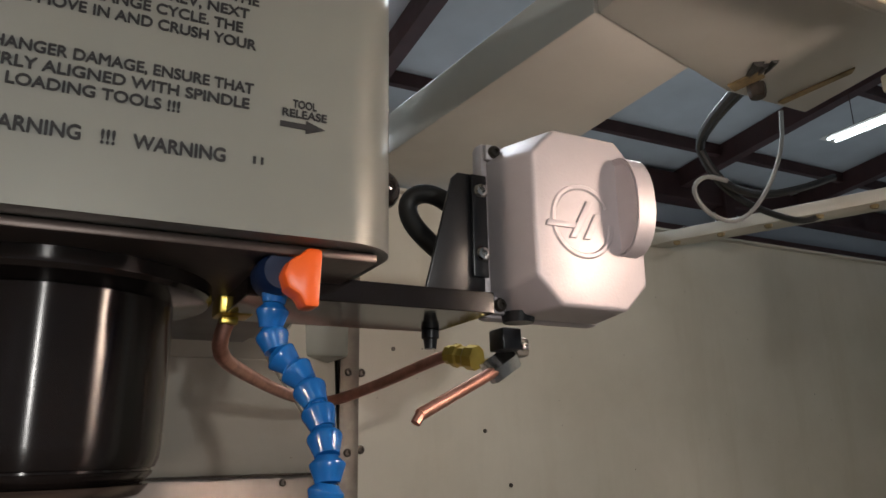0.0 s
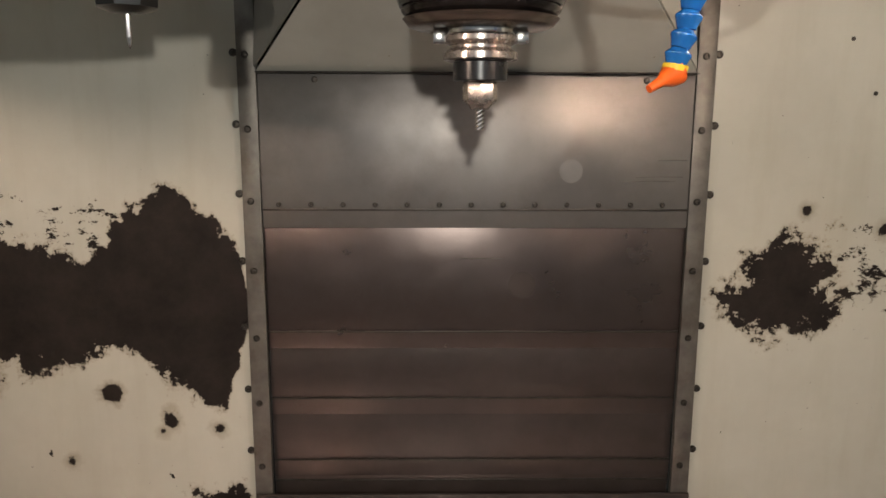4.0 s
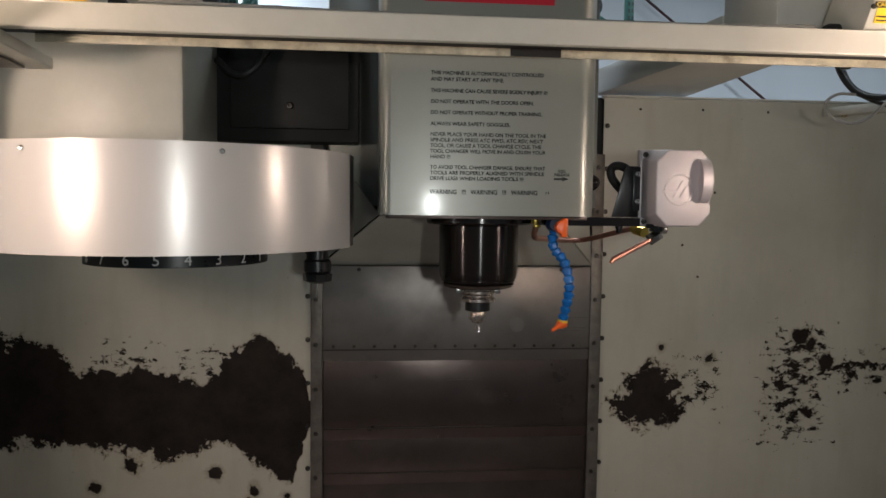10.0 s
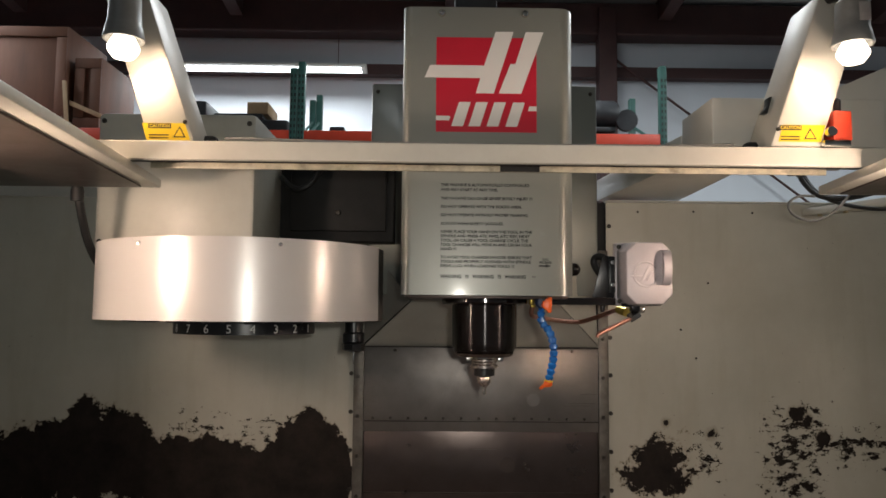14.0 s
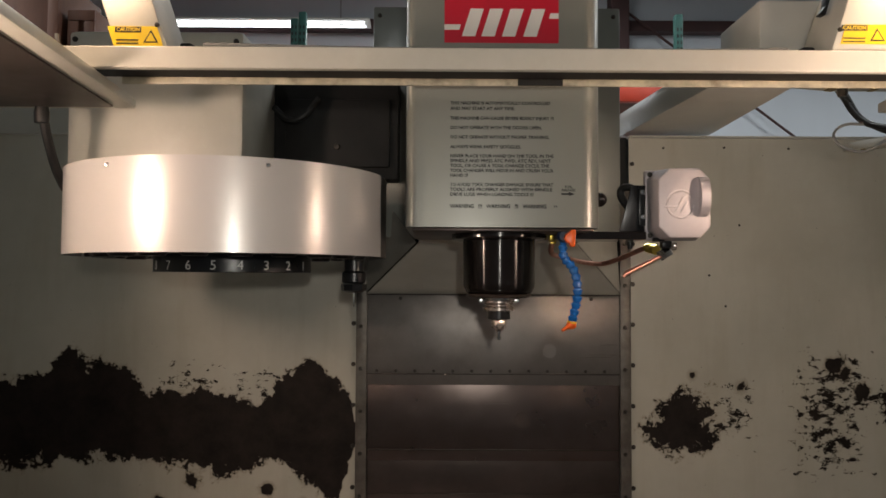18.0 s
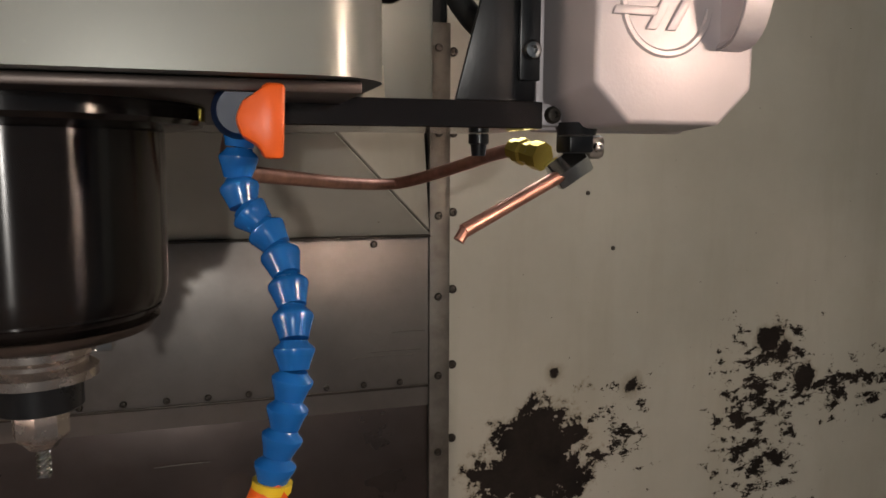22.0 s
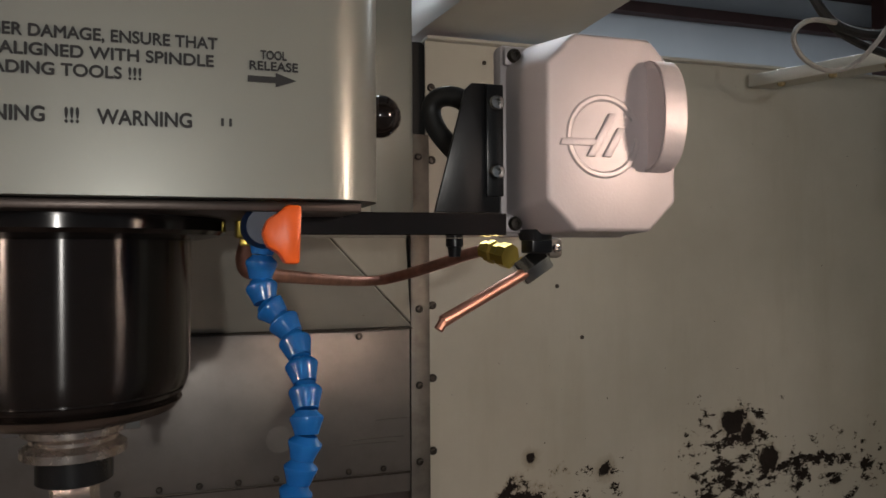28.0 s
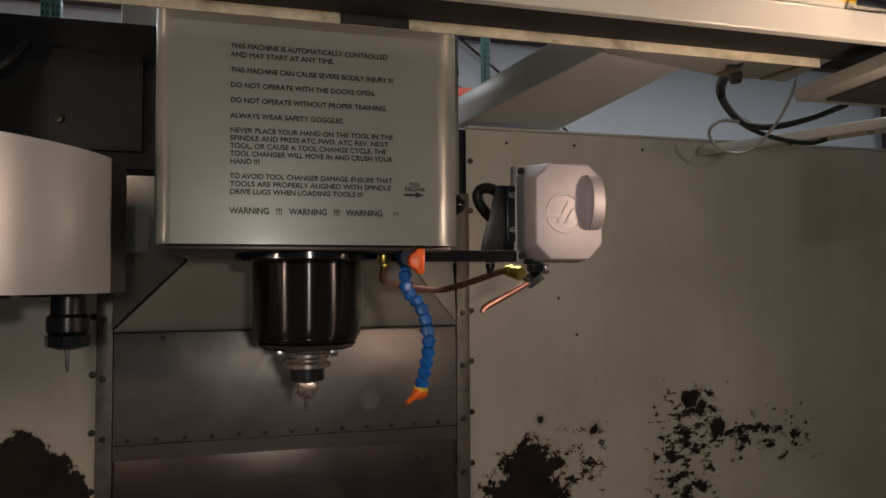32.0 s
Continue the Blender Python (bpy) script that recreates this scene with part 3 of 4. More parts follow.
setting("chip_pan", bm_prism([(-0.44, 0.12), (-0.44, 0.14), (0.30, 0.15), (0.42, 0.17), (0.499, 0.18), (0.499, 0.12)], "x", -1.74, 1.74), "steel_dark", "dark sloping sheet steel chip pan", "pan")
setting("enclosure_base", bm_box(-1.75, 1.75, -0.44, 0.62, 0.001, 0.118, 0.004), "cream", "cream enclosure base", "base")

WALL_BOLTS = [1.565 - 0.1118 * k for k in range(12)]
for s, x in ((-1, XL - 0.026), (1, XR + 0.024)):
    side = bpy.data.objects["wall_back_left" if s < 0 else "wall_back_right"]
    for z in WALL_BOLTS:
        screw(side, (x, WY, z), 0.0065, "bolt", "bolt")
for x, z in ((0.45, 1.61), (0.62, 1.612), (0.8, 1.61), (1.0, 1.61), (0.415, 1.38), (0.66, 1.395), (0.575, 1.255), (0.62, 1.17)):
    screw(bpy.data.objects["wall_back_right"], (x, WY, z), 0.0035, "bolt", "rivet")


def edge_strip(x0, x1, z0, z1, name):
    t = thing(name, "dull grey steel edge strip screwed over the wall joint", "strip", "edge strips", "structure")
    part("bar", bm_box(x0, x1, WY - 0.014, WY - 0.001, z0, z1, 0.001), "strip", t)
    z = 1.456
    while z > z0 + 0.02:
        screw(t, ((x0 + x1) / 2 - 0.002, WY - 0.014, z), 0.0058, "bolt")
        z -= 0.1152
    return t


edge_strip(XL - 0.018, XL + 0.012, 0.40, 1.63, "edge_strip_1")
edge_strip(XR - 0.014, XR + 0.016, 0.47, 1.49, "edge_strip_2")

# telescoping way cover between the strips
cover = thing("way_cover", "telescoping grey steel way cover in the wall opening, dented and oily", "cover", "", "structure")
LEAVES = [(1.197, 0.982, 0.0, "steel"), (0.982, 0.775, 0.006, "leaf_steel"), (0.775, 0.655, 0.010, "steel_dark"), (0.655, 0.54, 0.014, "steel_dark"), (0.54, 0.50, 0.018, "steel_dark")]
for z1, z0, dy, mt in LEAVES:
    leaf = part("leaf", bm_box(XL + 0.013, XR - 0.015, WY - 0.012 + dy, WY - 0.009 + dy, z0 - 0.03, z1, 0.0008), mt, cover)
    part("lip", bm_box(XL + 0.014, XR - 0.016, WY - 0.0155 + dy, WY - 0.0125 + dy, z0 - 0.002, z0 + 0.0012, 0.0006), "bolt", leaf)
for k in range(13):
    screw(cover, (XL + 0.04 + 0.052 * k, WY - 0.0135, 0.990), 0.0045, "bolt", "rivet")
part("top_lip", bm_box(XL + 0.013, XR - 0.015, WY - 0.03, WY - 0.006, 1.1975, 1.2, 0.001), "bolt", cover)
for x in (-0.28, 0.245):
    screw(cover, (x, WY - 0.0135, 1.188), 0.005, "bolt")
for x0, x1, z in ((0.235, 0.312, 1.035), (0.215, 0.30, 1.028), (0.27, 0.318, 1.062), (-0.05, 0.02, 0.90)):
    part("scratch", bm_tube([(x0, WY - 0.0118, z), ((x0 + x1) / 2, WY - 0.0118, z + 0.0012), (x1, WY - 0.0118, z + 0.0006)], 0.0007, 5, 3), "strip", cover)
part("dent", bm_lathe([(0, -0.0022), (0.006, -0.0018), (0.013, -0.0006), (0.019, 0.0), (0.019, 0.0004), (0, 0.0004)], 28, pose(0.13, WY - 0.0118, 1.045, 90, 0, 0)), "steel", cover)
part("dent", bm_lathe([(0, -0.0025), (0.008, -0.002), (0.016, -0.0006), (0.023, 0.0), (0.023, 0.0004), (0, 0.0004)], 28, pose(0.055, WY - 0.0058, 0.855, 90, 0, 0)), "steel_dark", cover)
base_leaf = thing("base_panel", "dark steel base panel under the way cover", "panel", "", "structure")
part("sheet", bm_box(XL - 0.016, XR + 0.016, WY - 0.022, WY - 0.016, 0.36, 0.485, 0.001), "steel_dark", base_leaf)
for x in (XL + 0.02, XR - 0.02):
    screw(base_leaf, (x, WY - 0.022, 0.45), 0.006, "strip")
sill = thing("wiper_sill", "black steel wiper sill with old yellow sealant", "sill", "", "structure")
part("rail", bm_box(-0.456, 0.379, WY - 0.085, WY - 0.023, 0.372, 0.428, 0.003), "black_paint", sill)
part("sealant", bm_tube([(-0.43, WY - 0.089, 0.392), (-0.2, WY - 0.089, 0.398), (-0.05, WY - 0.089, 0.405), (0.10, WY - 0.089, 0.395), (0.365, WY - 0.089, 0.385)], 0.004, 6), "gold", sill)
for k in range(7):
    screw(sill, (-0.35 + 0.105 * k, WY - 0.085, 0.417), 0.004, "strip")

# T-slot table under the spindle
table = thing("machine_table", "worn pinkish steel T-slot table below the spindle", "table")
TZ = -0.160
outline = [(0.400, 0.505)]
for y in (0.295, 0.165, 0.035):
    outline += [(y + 0.008, 0.505), (y + 0.008, 0.485), (y + 0.015, 0.485), (y + 0.015, 0.473), (y - 0.015, 0.473), (y - 0.015, 0.485), (y - 0.008, 0.485), (y - 0.008, 0.505)]
outline += [(-0.06, 0.505), (-0.06, 0.44), (0.400, 0.44)]
part("top", bm_prism([(y, z + TZ) for y, z in outline], "x", -1.30, 1.25), "table", table, smooth=False)
part("saddle", bm_box(-0.9, 0.9, 0.0, 0.36, 0.20, 0.279, 0.006), "steel_dark", table)
# near-black discs stand in for the shade inside the holes
for x in (-0.593, -0.45, 0.498, 0.64):
    part("hole", bm_lathe([(0, 0.5045), (0.011, 0.5045), (0.0125, 0.5056), (0, 0.5056)], 20, pose(x, 0.375, TZ)), "void", table)
coat = thing("rear_skirt", "dark sheet skirt between sill and table", "skirt", "", "structure")
part("sheet", bm_box(-0.43, 0.365, 0.405, 0.411, 0.26, 0.388, 0.001), "steel_dark", coat)

# carriage funnel above the way cover
funnel = thing("carriage_apron", "cream sheet apron sloping from the spindle carriage down to the way cover", "apron", "", "structure")


def plate(verts, thick=0.003):
    a = [Vector(v) for v in verts]
    n = (a[1] - a[0]).cross(a[2] - a[0]).normalized() * thick
    bm = bmesh.new()
    lo = [bm.verts.new(v) for v in a]
    hi = [bm.verts.new(v + n) for v in a]
    bm.faces.new(lo)
    bm.faces.new(hi)
    for k in range(len(a)):
        bm.faces.new((lo[k], lo[k - 1], hi[k - 1], hi[k]))
    return bm


AY, AZ = 0.29, 1.333
FX0, FX1 = -0.226, 0.166
part("upper_slope", plate([(FX0, AY, AZ + 0.001), (FX1, AY, AZ + 0.001), (FX1 - 0.015, 0.20, 1.376), (FX0 + 0.015, 0.20, 1.376)]), "cream", funnel, smooth=False)
part("slope", plate([(XL + 0.013, WY - 0.014, 1.203), (XR - 0.015, WY - 0.014, 1.203), (FX1, AY, AZ), (FX0, AY, AZ)]), "cream", funnel, smooth=False)
# left gusset is set greyer than the cream right one
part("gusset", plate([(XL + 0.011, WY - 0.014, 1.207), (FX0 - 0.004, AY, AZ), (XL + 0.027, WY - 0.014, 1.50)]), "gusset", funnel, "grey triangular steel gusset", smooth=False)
part("gusset", plate([(XR - 0.014, WY - 0.012, 1.207), (FX1 + 0.004, AY, AZ), (XR - 0.03, WY - 0.012, 1.50)]), "cream", funnel, smooth=False)
for x in (0.245, -0.16):
    screw(funnel, (x, WY - 0.044, 1.2255), 0.0055, "edge_rust", "screw", (0, -0.7, 0.7))
screw(funnel, (-0.335, WY - 0.05, 1.24), 0.004, "bolt", "screw")
part("scratch", bm_tube([(-0.355, WY - 0.024, 1.2135), (-0.30, WY - 0.025, 1.2150)], 0.0016, 5, 0), "edge_rust", funnel)

# column cover behind the head
column = thing("column_cover", "tall light grey sheet cover on the machine column", "cover", "", "structure")
part("body", bm_box(-0.352, 0.303, 0.39, WY - 0.02, 1.35, 1.965, 0.006), "silver", column)
part("neck", bm_box(-0.228, 0.102, 0.182, 0.389, 1.40, 1.93, 0.004), "silver", column)
# added near-black sheets keep the gaps dark and block the hall behind
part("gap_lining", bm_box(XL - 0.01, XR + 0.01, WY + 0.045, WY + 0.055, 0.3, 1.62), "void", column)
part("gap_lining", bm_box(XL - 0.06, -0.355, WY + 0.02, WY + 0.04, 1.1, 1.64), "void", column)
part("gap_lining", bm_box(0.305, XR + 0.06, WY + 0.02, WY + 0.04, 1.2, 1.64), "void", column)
screw(column, (0.285, 0.39, 1.94), 0.006, "bolt")
screw(column, (-0.335, 0.39, 1.94), 0.006, "bolt")
part("cable_track", bm_box(-0.115, 0.0, 0.26, 0.36, 1.935, 2.6, 0.004), "junk", column, "dark cable chain")

# ---------------------------------------------------------------- spindle head
HX0, HX1, HY, HZ0, HZ1 = -0.2365, 0.126, -0.190, 1.339, 1.952
TX, TZ0 = -0.1545, 1.3740
head = thing("milling_head", "satin silver spindle head cover with printed warnings and red badge", "machine head")


def head_outline():
    pts = []
    r = 0.035
    for cx, cy, a0 in ((HX1 - r, 0.18, 0), (HX0 + r, 0.18, 90), (HX0 + r, HY + r, 180), (HX1 - r, HY + r, 270)):
        if cy > 0:
            pts.append((HX1 if a0 == 0 else HX0, 0.18))
            continue
        rr = r if a0 == 270 else r * 0.55
        ccx = HX1 - rr if a0 == 270 else HX0 + rr
        for k in range(9):
            a = radians(a0 + 90 * k / 8)
            pts.append((ccx + rr * math.cos(a), HY + rr + rr * math.sin(a)))
    return pts


part("cover", bm_prism(head_outline(), "z", HZ0, HZ1, 0.0), "silver", head)
part("bottom_plate", bm_box(HX0 + 0.012, HX1 - 0.012, HY + 0.016, 0.17, HZ0 - 0.006, HZ0 - 0.0005, 0.001), "steel_dark", head)
for x in (-0.155, 0.022):
    screw(head, (x, HY, 1.938), 0.008, "chrome")

TEXT = [(462 + 6, "THIS MACHINE IS AUTOMATICALLY CONTROLLED", 0.195), (477, "AND MAY START AT ANY TIME.", 0.126),
        (493, "THIS MACHINE CAN CAUSE SEVERE BODILY INJURY !!!", 0.202), (508.5, "DO NOT OPERATE WITH THE DOORS OPEN.", 0.178),
        (524, "DO NOT OPERATE WITHOUT PROPER TRAINING.", 0.193), (540, "ALWAYS WEAR SAFETY GOGGLES.", 0.138),
        (555, "NEVER PLACE YOUR HAND ON THE TOOL IN THE", 0.201), (563, "SPINDLE AND PRESS ATC FWD, ATC REV, NEXT", 0.196),
        (571, "TOOL, OR CAUSE A TOOL CHANGE CYCLE. THE", 0.193), (579, "TOOL CHANGER WILL MOVE IN AND CRUSH YOUR", 0.201),
        (587, "HAND !!!", 0.034), (602, "TO AVOID TOOL CHANGER DAMAGE, ENSURE THAT", 0.201),
        (610, "TOOLS ARE PROPERLY ALIGNED WITH SPINDLE", 0.199), (618, "DRIVE LUGS WHEN LOADING TOOLS !!!", 0.162)]
for row, words, wide in TEXT:
    writing(words, TX, TZ0 + (638 - row) * 0.00113, wide * 0.945, 0.0058, HY - 0.0004, "ink", head)
writing("WARNING   !!!   WARNING   !!!   WARNING", TX, TZ0, 0.1775, 0.0072, HY - 0.0004, "ink", head)
for x in (0.0375, 0.0415):
    part("print_mark", bm_box(x, x + 0.0014, HY - 0.0006, HY - 0.0001, TZ0 + 0.0015, TZ0 + 0.0055), "ink", head)
writing("TOOL", 0.0572, 1.4116, 0.0133, 0.0045, HY - 0.0004, "ink", head)
writing("RELEASE", 0.0512, 1.4058, 0.0247, 0.0045, HY - 0.0004, "ink", head)
part("arrow", bm_prism([(0.0508, 1.3993), (0.0508, 1.4025), (0.0650, 1.4025), (0.0650, 1.4047), (0.0758, 1.4009), (0.0650, 1.3971), (0.0650, 1.3993)], "y", HY - 0.0008, HY - 0.0002), "ink", head, smooth=False)

badge = part("badge", bm_box(-0.166, 0.046, HY - 0.0008, HY - 0.0002, 1.6815, 1.8855), "red", head, "red square badge with white slanted bars", smooth=False)
BZ = 1.6815


def bar(poly, dy=0.0012, mt="white", bump_out=0.0006):
    part("badge_bar", bm_prism([(-0.166 + 0.95 * x, BZ + z) for x, z in poly], "y", HY - dy - bump_out, HY - dy + 0.0002), mt, badge, smooth=False)


bar([(-0.026, 0.116), (-0.014, 0.143), (0.106, 0.143), (0.132, 0.217), (0.172, 0.217), (0.128, 0.083), (0.088, 0.083), (0.098, 0.116)])
bar([(0.139, 0.083), (0.165, 0.147), (0.176, 0.147), (0.199, 0.217), (0.239, 0.217), (0.189, 0.083)])
for bx in (0.034, 0.072, 0.112, 0.154):
    bar([(bx, 0.012), (bx + 0.017, 0.064), (bx + 0.043, 0.064), (bx + 0.026, 0.012)])
bar([(0.0, 0.024), (0.0, 0.034), (0.032, 0.034), (0.029, 0.024)])
bar([(0.204, 0.046), (0.207, 0.056), (0.223, 0.056), (0.223, 0.046)])

ball = thing("ball_knob", "glossy black ball knob beside the spindle head", "knob")
part("ball", bm_lathe([(0.0140 * math.sin(math.pi * k / 14), -0.0140 * math.cos(math.pi * k / 14)) for k in range(15)], 24, pose(0.137, -0.12, 1.398)), "black", ball)
part("stem", bm_lathe([(0, 0), (0.006, 0), (0.006, 0.03), (0, 0.03)], 12, pose(0.106, -0.12, 1.398, 0, 90, 0)), "chrome", ball)

# spindle and tool
SPINDLE = Matrix.Translation((-0.0525, -0.05, 0.0836)) @ Matrix.Diagonal((0.885, 0.885, 0.9, 1))
HOLDER = Matrix.Translation((-0.0525, -0.05, 0.2106)) @ Matrix.Diagonal((0.885, 0.885, 0.8, 1))
spindle = thing("spindle", "polished black spindle nose under the head", "spindle")
part("collar", bm_lathe([(0, 1.373), (0.088, 1.373), (0.106, 1.376), (0.1085, 1.379), (0.1085, 1.389), (0, 1.389)], 72), "black", spindle)
part("housing", bm_lathe([(0.070, 1.256), (0.0715, 1.2565), (0.0765, 1.2615), (0.0772, 1.2635), (0.0760, 1.2640), (0.0760, 1.2655), (0.0785, 1.2662), (0.0806, 1.2715), (0.0815, 1.280), (0.0825, 1.352), (0.0825, 1.3725), (0, 1.3725)], 72), "turned_black", spindle)
part("nose_cap", bm_lathe([(0, 1.247), (0.064, 1.247), (0.070, 1.249), (0.0755, 1.2555), (0.0, 1.2555)], 72), "nose_steel", spindle)
part("nose_ring", bm_lathe([(0, 1.239), (0.033, 1.239), (0.034, 1.241), (0.034, 1.2465), (0, 1.2465)], 48), "chrome", spindle)
for s in (-1, 1):
    part("drive_lug", bm_box(s * 0.040 - 0.006, s * 0.040 + 0.006, -0.008, 0.008, 1.234, 1.2465, 0.001), "chrome", spindle)
tool = thing("tool_holder", "steel collet tool holder with an end mill in the spindle", "tool")
part("flange", bm_lathe([(0, 1.2105), (0.031, 1.2105), (0.0362, 1.2125), (0.0362, 1.219), (0.030, 1.2235), (0.030, 1.2265), (0.0362, 1.231), (0.0362, 1.236), (0.034, 1.2385), (0, 1.2385)], 56), "tool_steel", tool)
part("body", bm_lathe([(0, 1.190), (0.0255, 1.190), (0.0265, 1.191), (0.0265, 1.2095), (0.025, 1.2105), (0, 1.2105)], 40), "black_paint", tool)
part("collet_nut", bm_lathe([(0, 1.160), (0.009, 1.160), (0.0105, 1.163), (0.0165, 1.169), (0.0170, 1.171), (0.0170, 1.187), (0.0155, 1.190), (0, 1.190)], 8), "tool_steel", tool)
bm = bmesh.new()
ring = []
for k in range(25):
    z = 1.138 + 0.022 * k / 24
    tw = k * 0.32
    ring.append([bm.verts.new(((0.0046 if q % 3 else 0.0030) * math.cos(2 * math.pi * q / 12 + tw), (0.0046 if q % 3 else 0.0030) * math.sin(2 * math.pi * q / 12 + tw), z)) for q in range(12)])
for a, b in zip(ring, ring[1:]):
    for k in range(12):
        bm.faces.new((a[k], b[k], b[(k + 1) % 12], a[(k + 1) % 12]))
bm.faces.new(ring[0])
part("end_mill", bm, "chrome", tool)

spindle.matrix_world, tool.matrix_world = SPINDLE, HOLDER

# blue jointed coolant hose
hose = thing("coolant_hose", "blue jointed plastic coolant hose with orange nozzle and valve", "hose")
block = thing("brass_manifold", "brass coolant block under the head", "fitting")
part("block", bm_box(0.050, 0.074, -0.050, -0.022, 1.321, 1.3475, 0.002), "brass", block)
part("plug", bm_box(0.053, 0.065, -0.042, -0.028, 1.3155, 1.3205, 0.001), "brass", block)
part("fitting_hex", bm_lathe([(0, 1.338), (0.015, 1.338), (0.015, 1.3475), (0, 1.3475)], 6, pose(0.064, -0.145, 0)), "brass", block)
CHAIN = [(0.0622, -0.155, 1.3265), (0.0603, -0.155, 1.309), (0.0592, -0.155, 1.295), (0.0615, -0.160, 1.282), (0.0690, -0.164, 1.2745), (0.0755, -0.1705, 1.265), (0.0785, -0.179, 1.253),
         (0.0800, -0.187, 1.2405), (0.0800, -0.194, 1.2275), (0.0795, -0.197, 1.215), (0.0770, -0.197, 1.2025), (0.075, -0.197, 1.190), (0.0715, -0.197, 1.178), (0.069, -0.197, 1.166)]
HOSE_Y = -0.155
part("valve_body", bm_lathe([(0, -0.014), (0.010, -0.014), (0.0125, -0.008), (0.0125, 0.008), (0.010, 0.014), (0, 0.014)], 24, pose(0.061, HOSE_Y, 1.325, 90, 0, 0)), "blue_dark", hose, "dark blue valve body")
part("lever", bm_prism([(0.0585, 1.321), (0.0612, 1.3135), (0.068, 1.3095), (0.0705, 1.304), (0.0785, 1.304), (0.0798, 1.336), (0.0715, 1.3365), (0.0685, 1.333), (0.0615, 1.3285)], "y", HOSE_Y - 0.026, HOSE_Y - 0.010, 0.002), "orange", hose, "orange valve lever")
for a, b in zip(CHAIN, CHAIN[1:]):
    ln = math.dist(a, b)
    prof = [(0, 0.0), (0.0058, 0.0), (0.0063, ln * 0.08), (0.0082, ln * 0.20), (0.0090, ln * 0.28), (0.0090, ln * 0.38), (0.0081, ln * 0.55), (0.0069, ln * 0.82), (0.0063, ln * 0.98), (0, ln * 1.0)]
    part("joint", bm_lathe(prof, 20, aim(a, b)), "blue", hose)
part("nozzle", bm_lathe([(0, 0.023), (0.0028, 0.023), (0.0036, 0.012), (0.0080, 0.004), (0.0090, -0.003), (0, -0.003)], 20, aim((0.0685, -0.197, 1.162), (0.0505, -0.205, 1.1515))), "orange", hose, "orange nozzle tip")
part("nozzle_ring", bm_lathe([(0, 0), (0.0086, 0), (0.0086, 0.004), (0, 0.004)], 20, aim((0.0687, -0.197, 1.1635), (0.0695, -0.197, 1.168))), "yellow", hose)

# copper coolant line
copper = thing("copper_line", "bent copper coolant pipe with brass fitting and open spout", "pipe")
part("pipe", bm_tube([(0.058, -0.035, 1.317), (0.055, -0.03, 1.304), (0.060, -0.015, 1.295), (0.085, 0.04, 1.292), (0.150, 0.15, 1.283), (0.205, 0.215, 1.279), (0.226, 0.205, 1.282), (0.255, 0.13, 1.298), (0.268, 0.075, 1.309), (0.273, 0.042, 1.3125)], 0.0056, 14), "copper", copper)
part("fitting", bm_lathe([(0, 0), (0.0085, 0), (0.0085, 0.006), (0.0108, 0.008), (0.0108, 0.014), (0.0092, 0.016), (0.0092, 0.022), (0.0112, 0.024), (0.0112, 0.034), (0, 0.034)], 8, aim((0.272, 0.044, 1.3128), (0.289, 0.004, 1.3045))), "brass", copper, "brass hose fitting")
part("elbow", bm_lathe([(0, -0.014), (0.0115, -0.014), (0.0125, -0.012), (0.0125, 0.012), (0.0115, 0.014), (0, 0.014)], 6, aim((0.297, -0.006, 1.299), (0.314, -0.010, 1.311))), "chrome", copper, "steel hex elbow")
part("swivel", bm_box(0.306, 0.320, -0.020, -0.004, 1.305, 1.322, 0.004), "strip", copper)
part("stud", bm_box(0.286, 0.305, -0.03, -0.006, 1.309, 1.328, 0.002), "black_paint", copper)
screw(copper, (0.313, -0.0205, 1.3135), 0.004, "chrome")
part("spout", join(bm_tube([(0.291, -0.010, 1.294), (0.209, -0.028, 1.2555)], 0.0050, 14, 0), bm_tube([(0.210, -0.028, 1.2565), (0.205, -0.029, 1.249)], 0.0040, 10, 0)), "copper", copper)

# bracket arm and coolant control box
arm = thing("box_bracket", "black painted steel arm and gusset bracket on the head", "bracket")
part("arm", bm_box(0.125, 0.308, -0.070, 0.030, 1.376, 1.392, 0.0006, 1), "black", arm)
part("gusset", bm_prism([(0.257, 1.393), (0.308, 1.393), (0.308, 1.489), (0.286, 1.489), (0.281, 1.484)], "y", -0.058, -0.054, 0.0008), "black_paint", arm)
part("mount_flange", bm_box(0.296, 0.3095, -0.062, -0.0585, 1.405, 1.488, 0.001), "black_paint", arm)
for z in (1.423, 1.474):
    screw(arm, (0.303, -0.0622, z), 0.0062, "chrome")
part("plug", bm_lathe([(0, 1.360), (0.005, 1.360), (0.006, 1.368), (0.0075, 1.369), (0.0075, 1.3755), (0, 1.3755)], 12, pose(0.298, 0.019, 0)), "black_paint", arm)
loop = thing("cable_loop", "thick black cable looping behind the bracket", "cable")
part("cable", bm_tube([(0.300, 0.0, 1.43), (0.285, 0.01, 1.455), (0.265, 0.02, 1.472), (0.250, 0.03, 1.472), (0.245, 0.035, 1.460), (0.252, 0.03, 1.440), (0.275, 0.01, 1.41), (0.29, 0.0, 1.394)], 0.0085, 14), "rubber", loop)

arm.matrix_world = Matrix.Translation((-0.064, -0.046, 0.0145)) @ Matrix.Scale(0.95, 4)
loop.matrix_world = Matrix.Translation((-0.034, -0.06, 0.0345)) @ Matrix.Scale(0.95, 4)
BX0, BX1, BZ0, BZ1 = 0.309, 0.430, 1.374, 1.520
box = thing("coolant_control_box", "cast aluminium box with raised emblem and half-round grip", "control box")
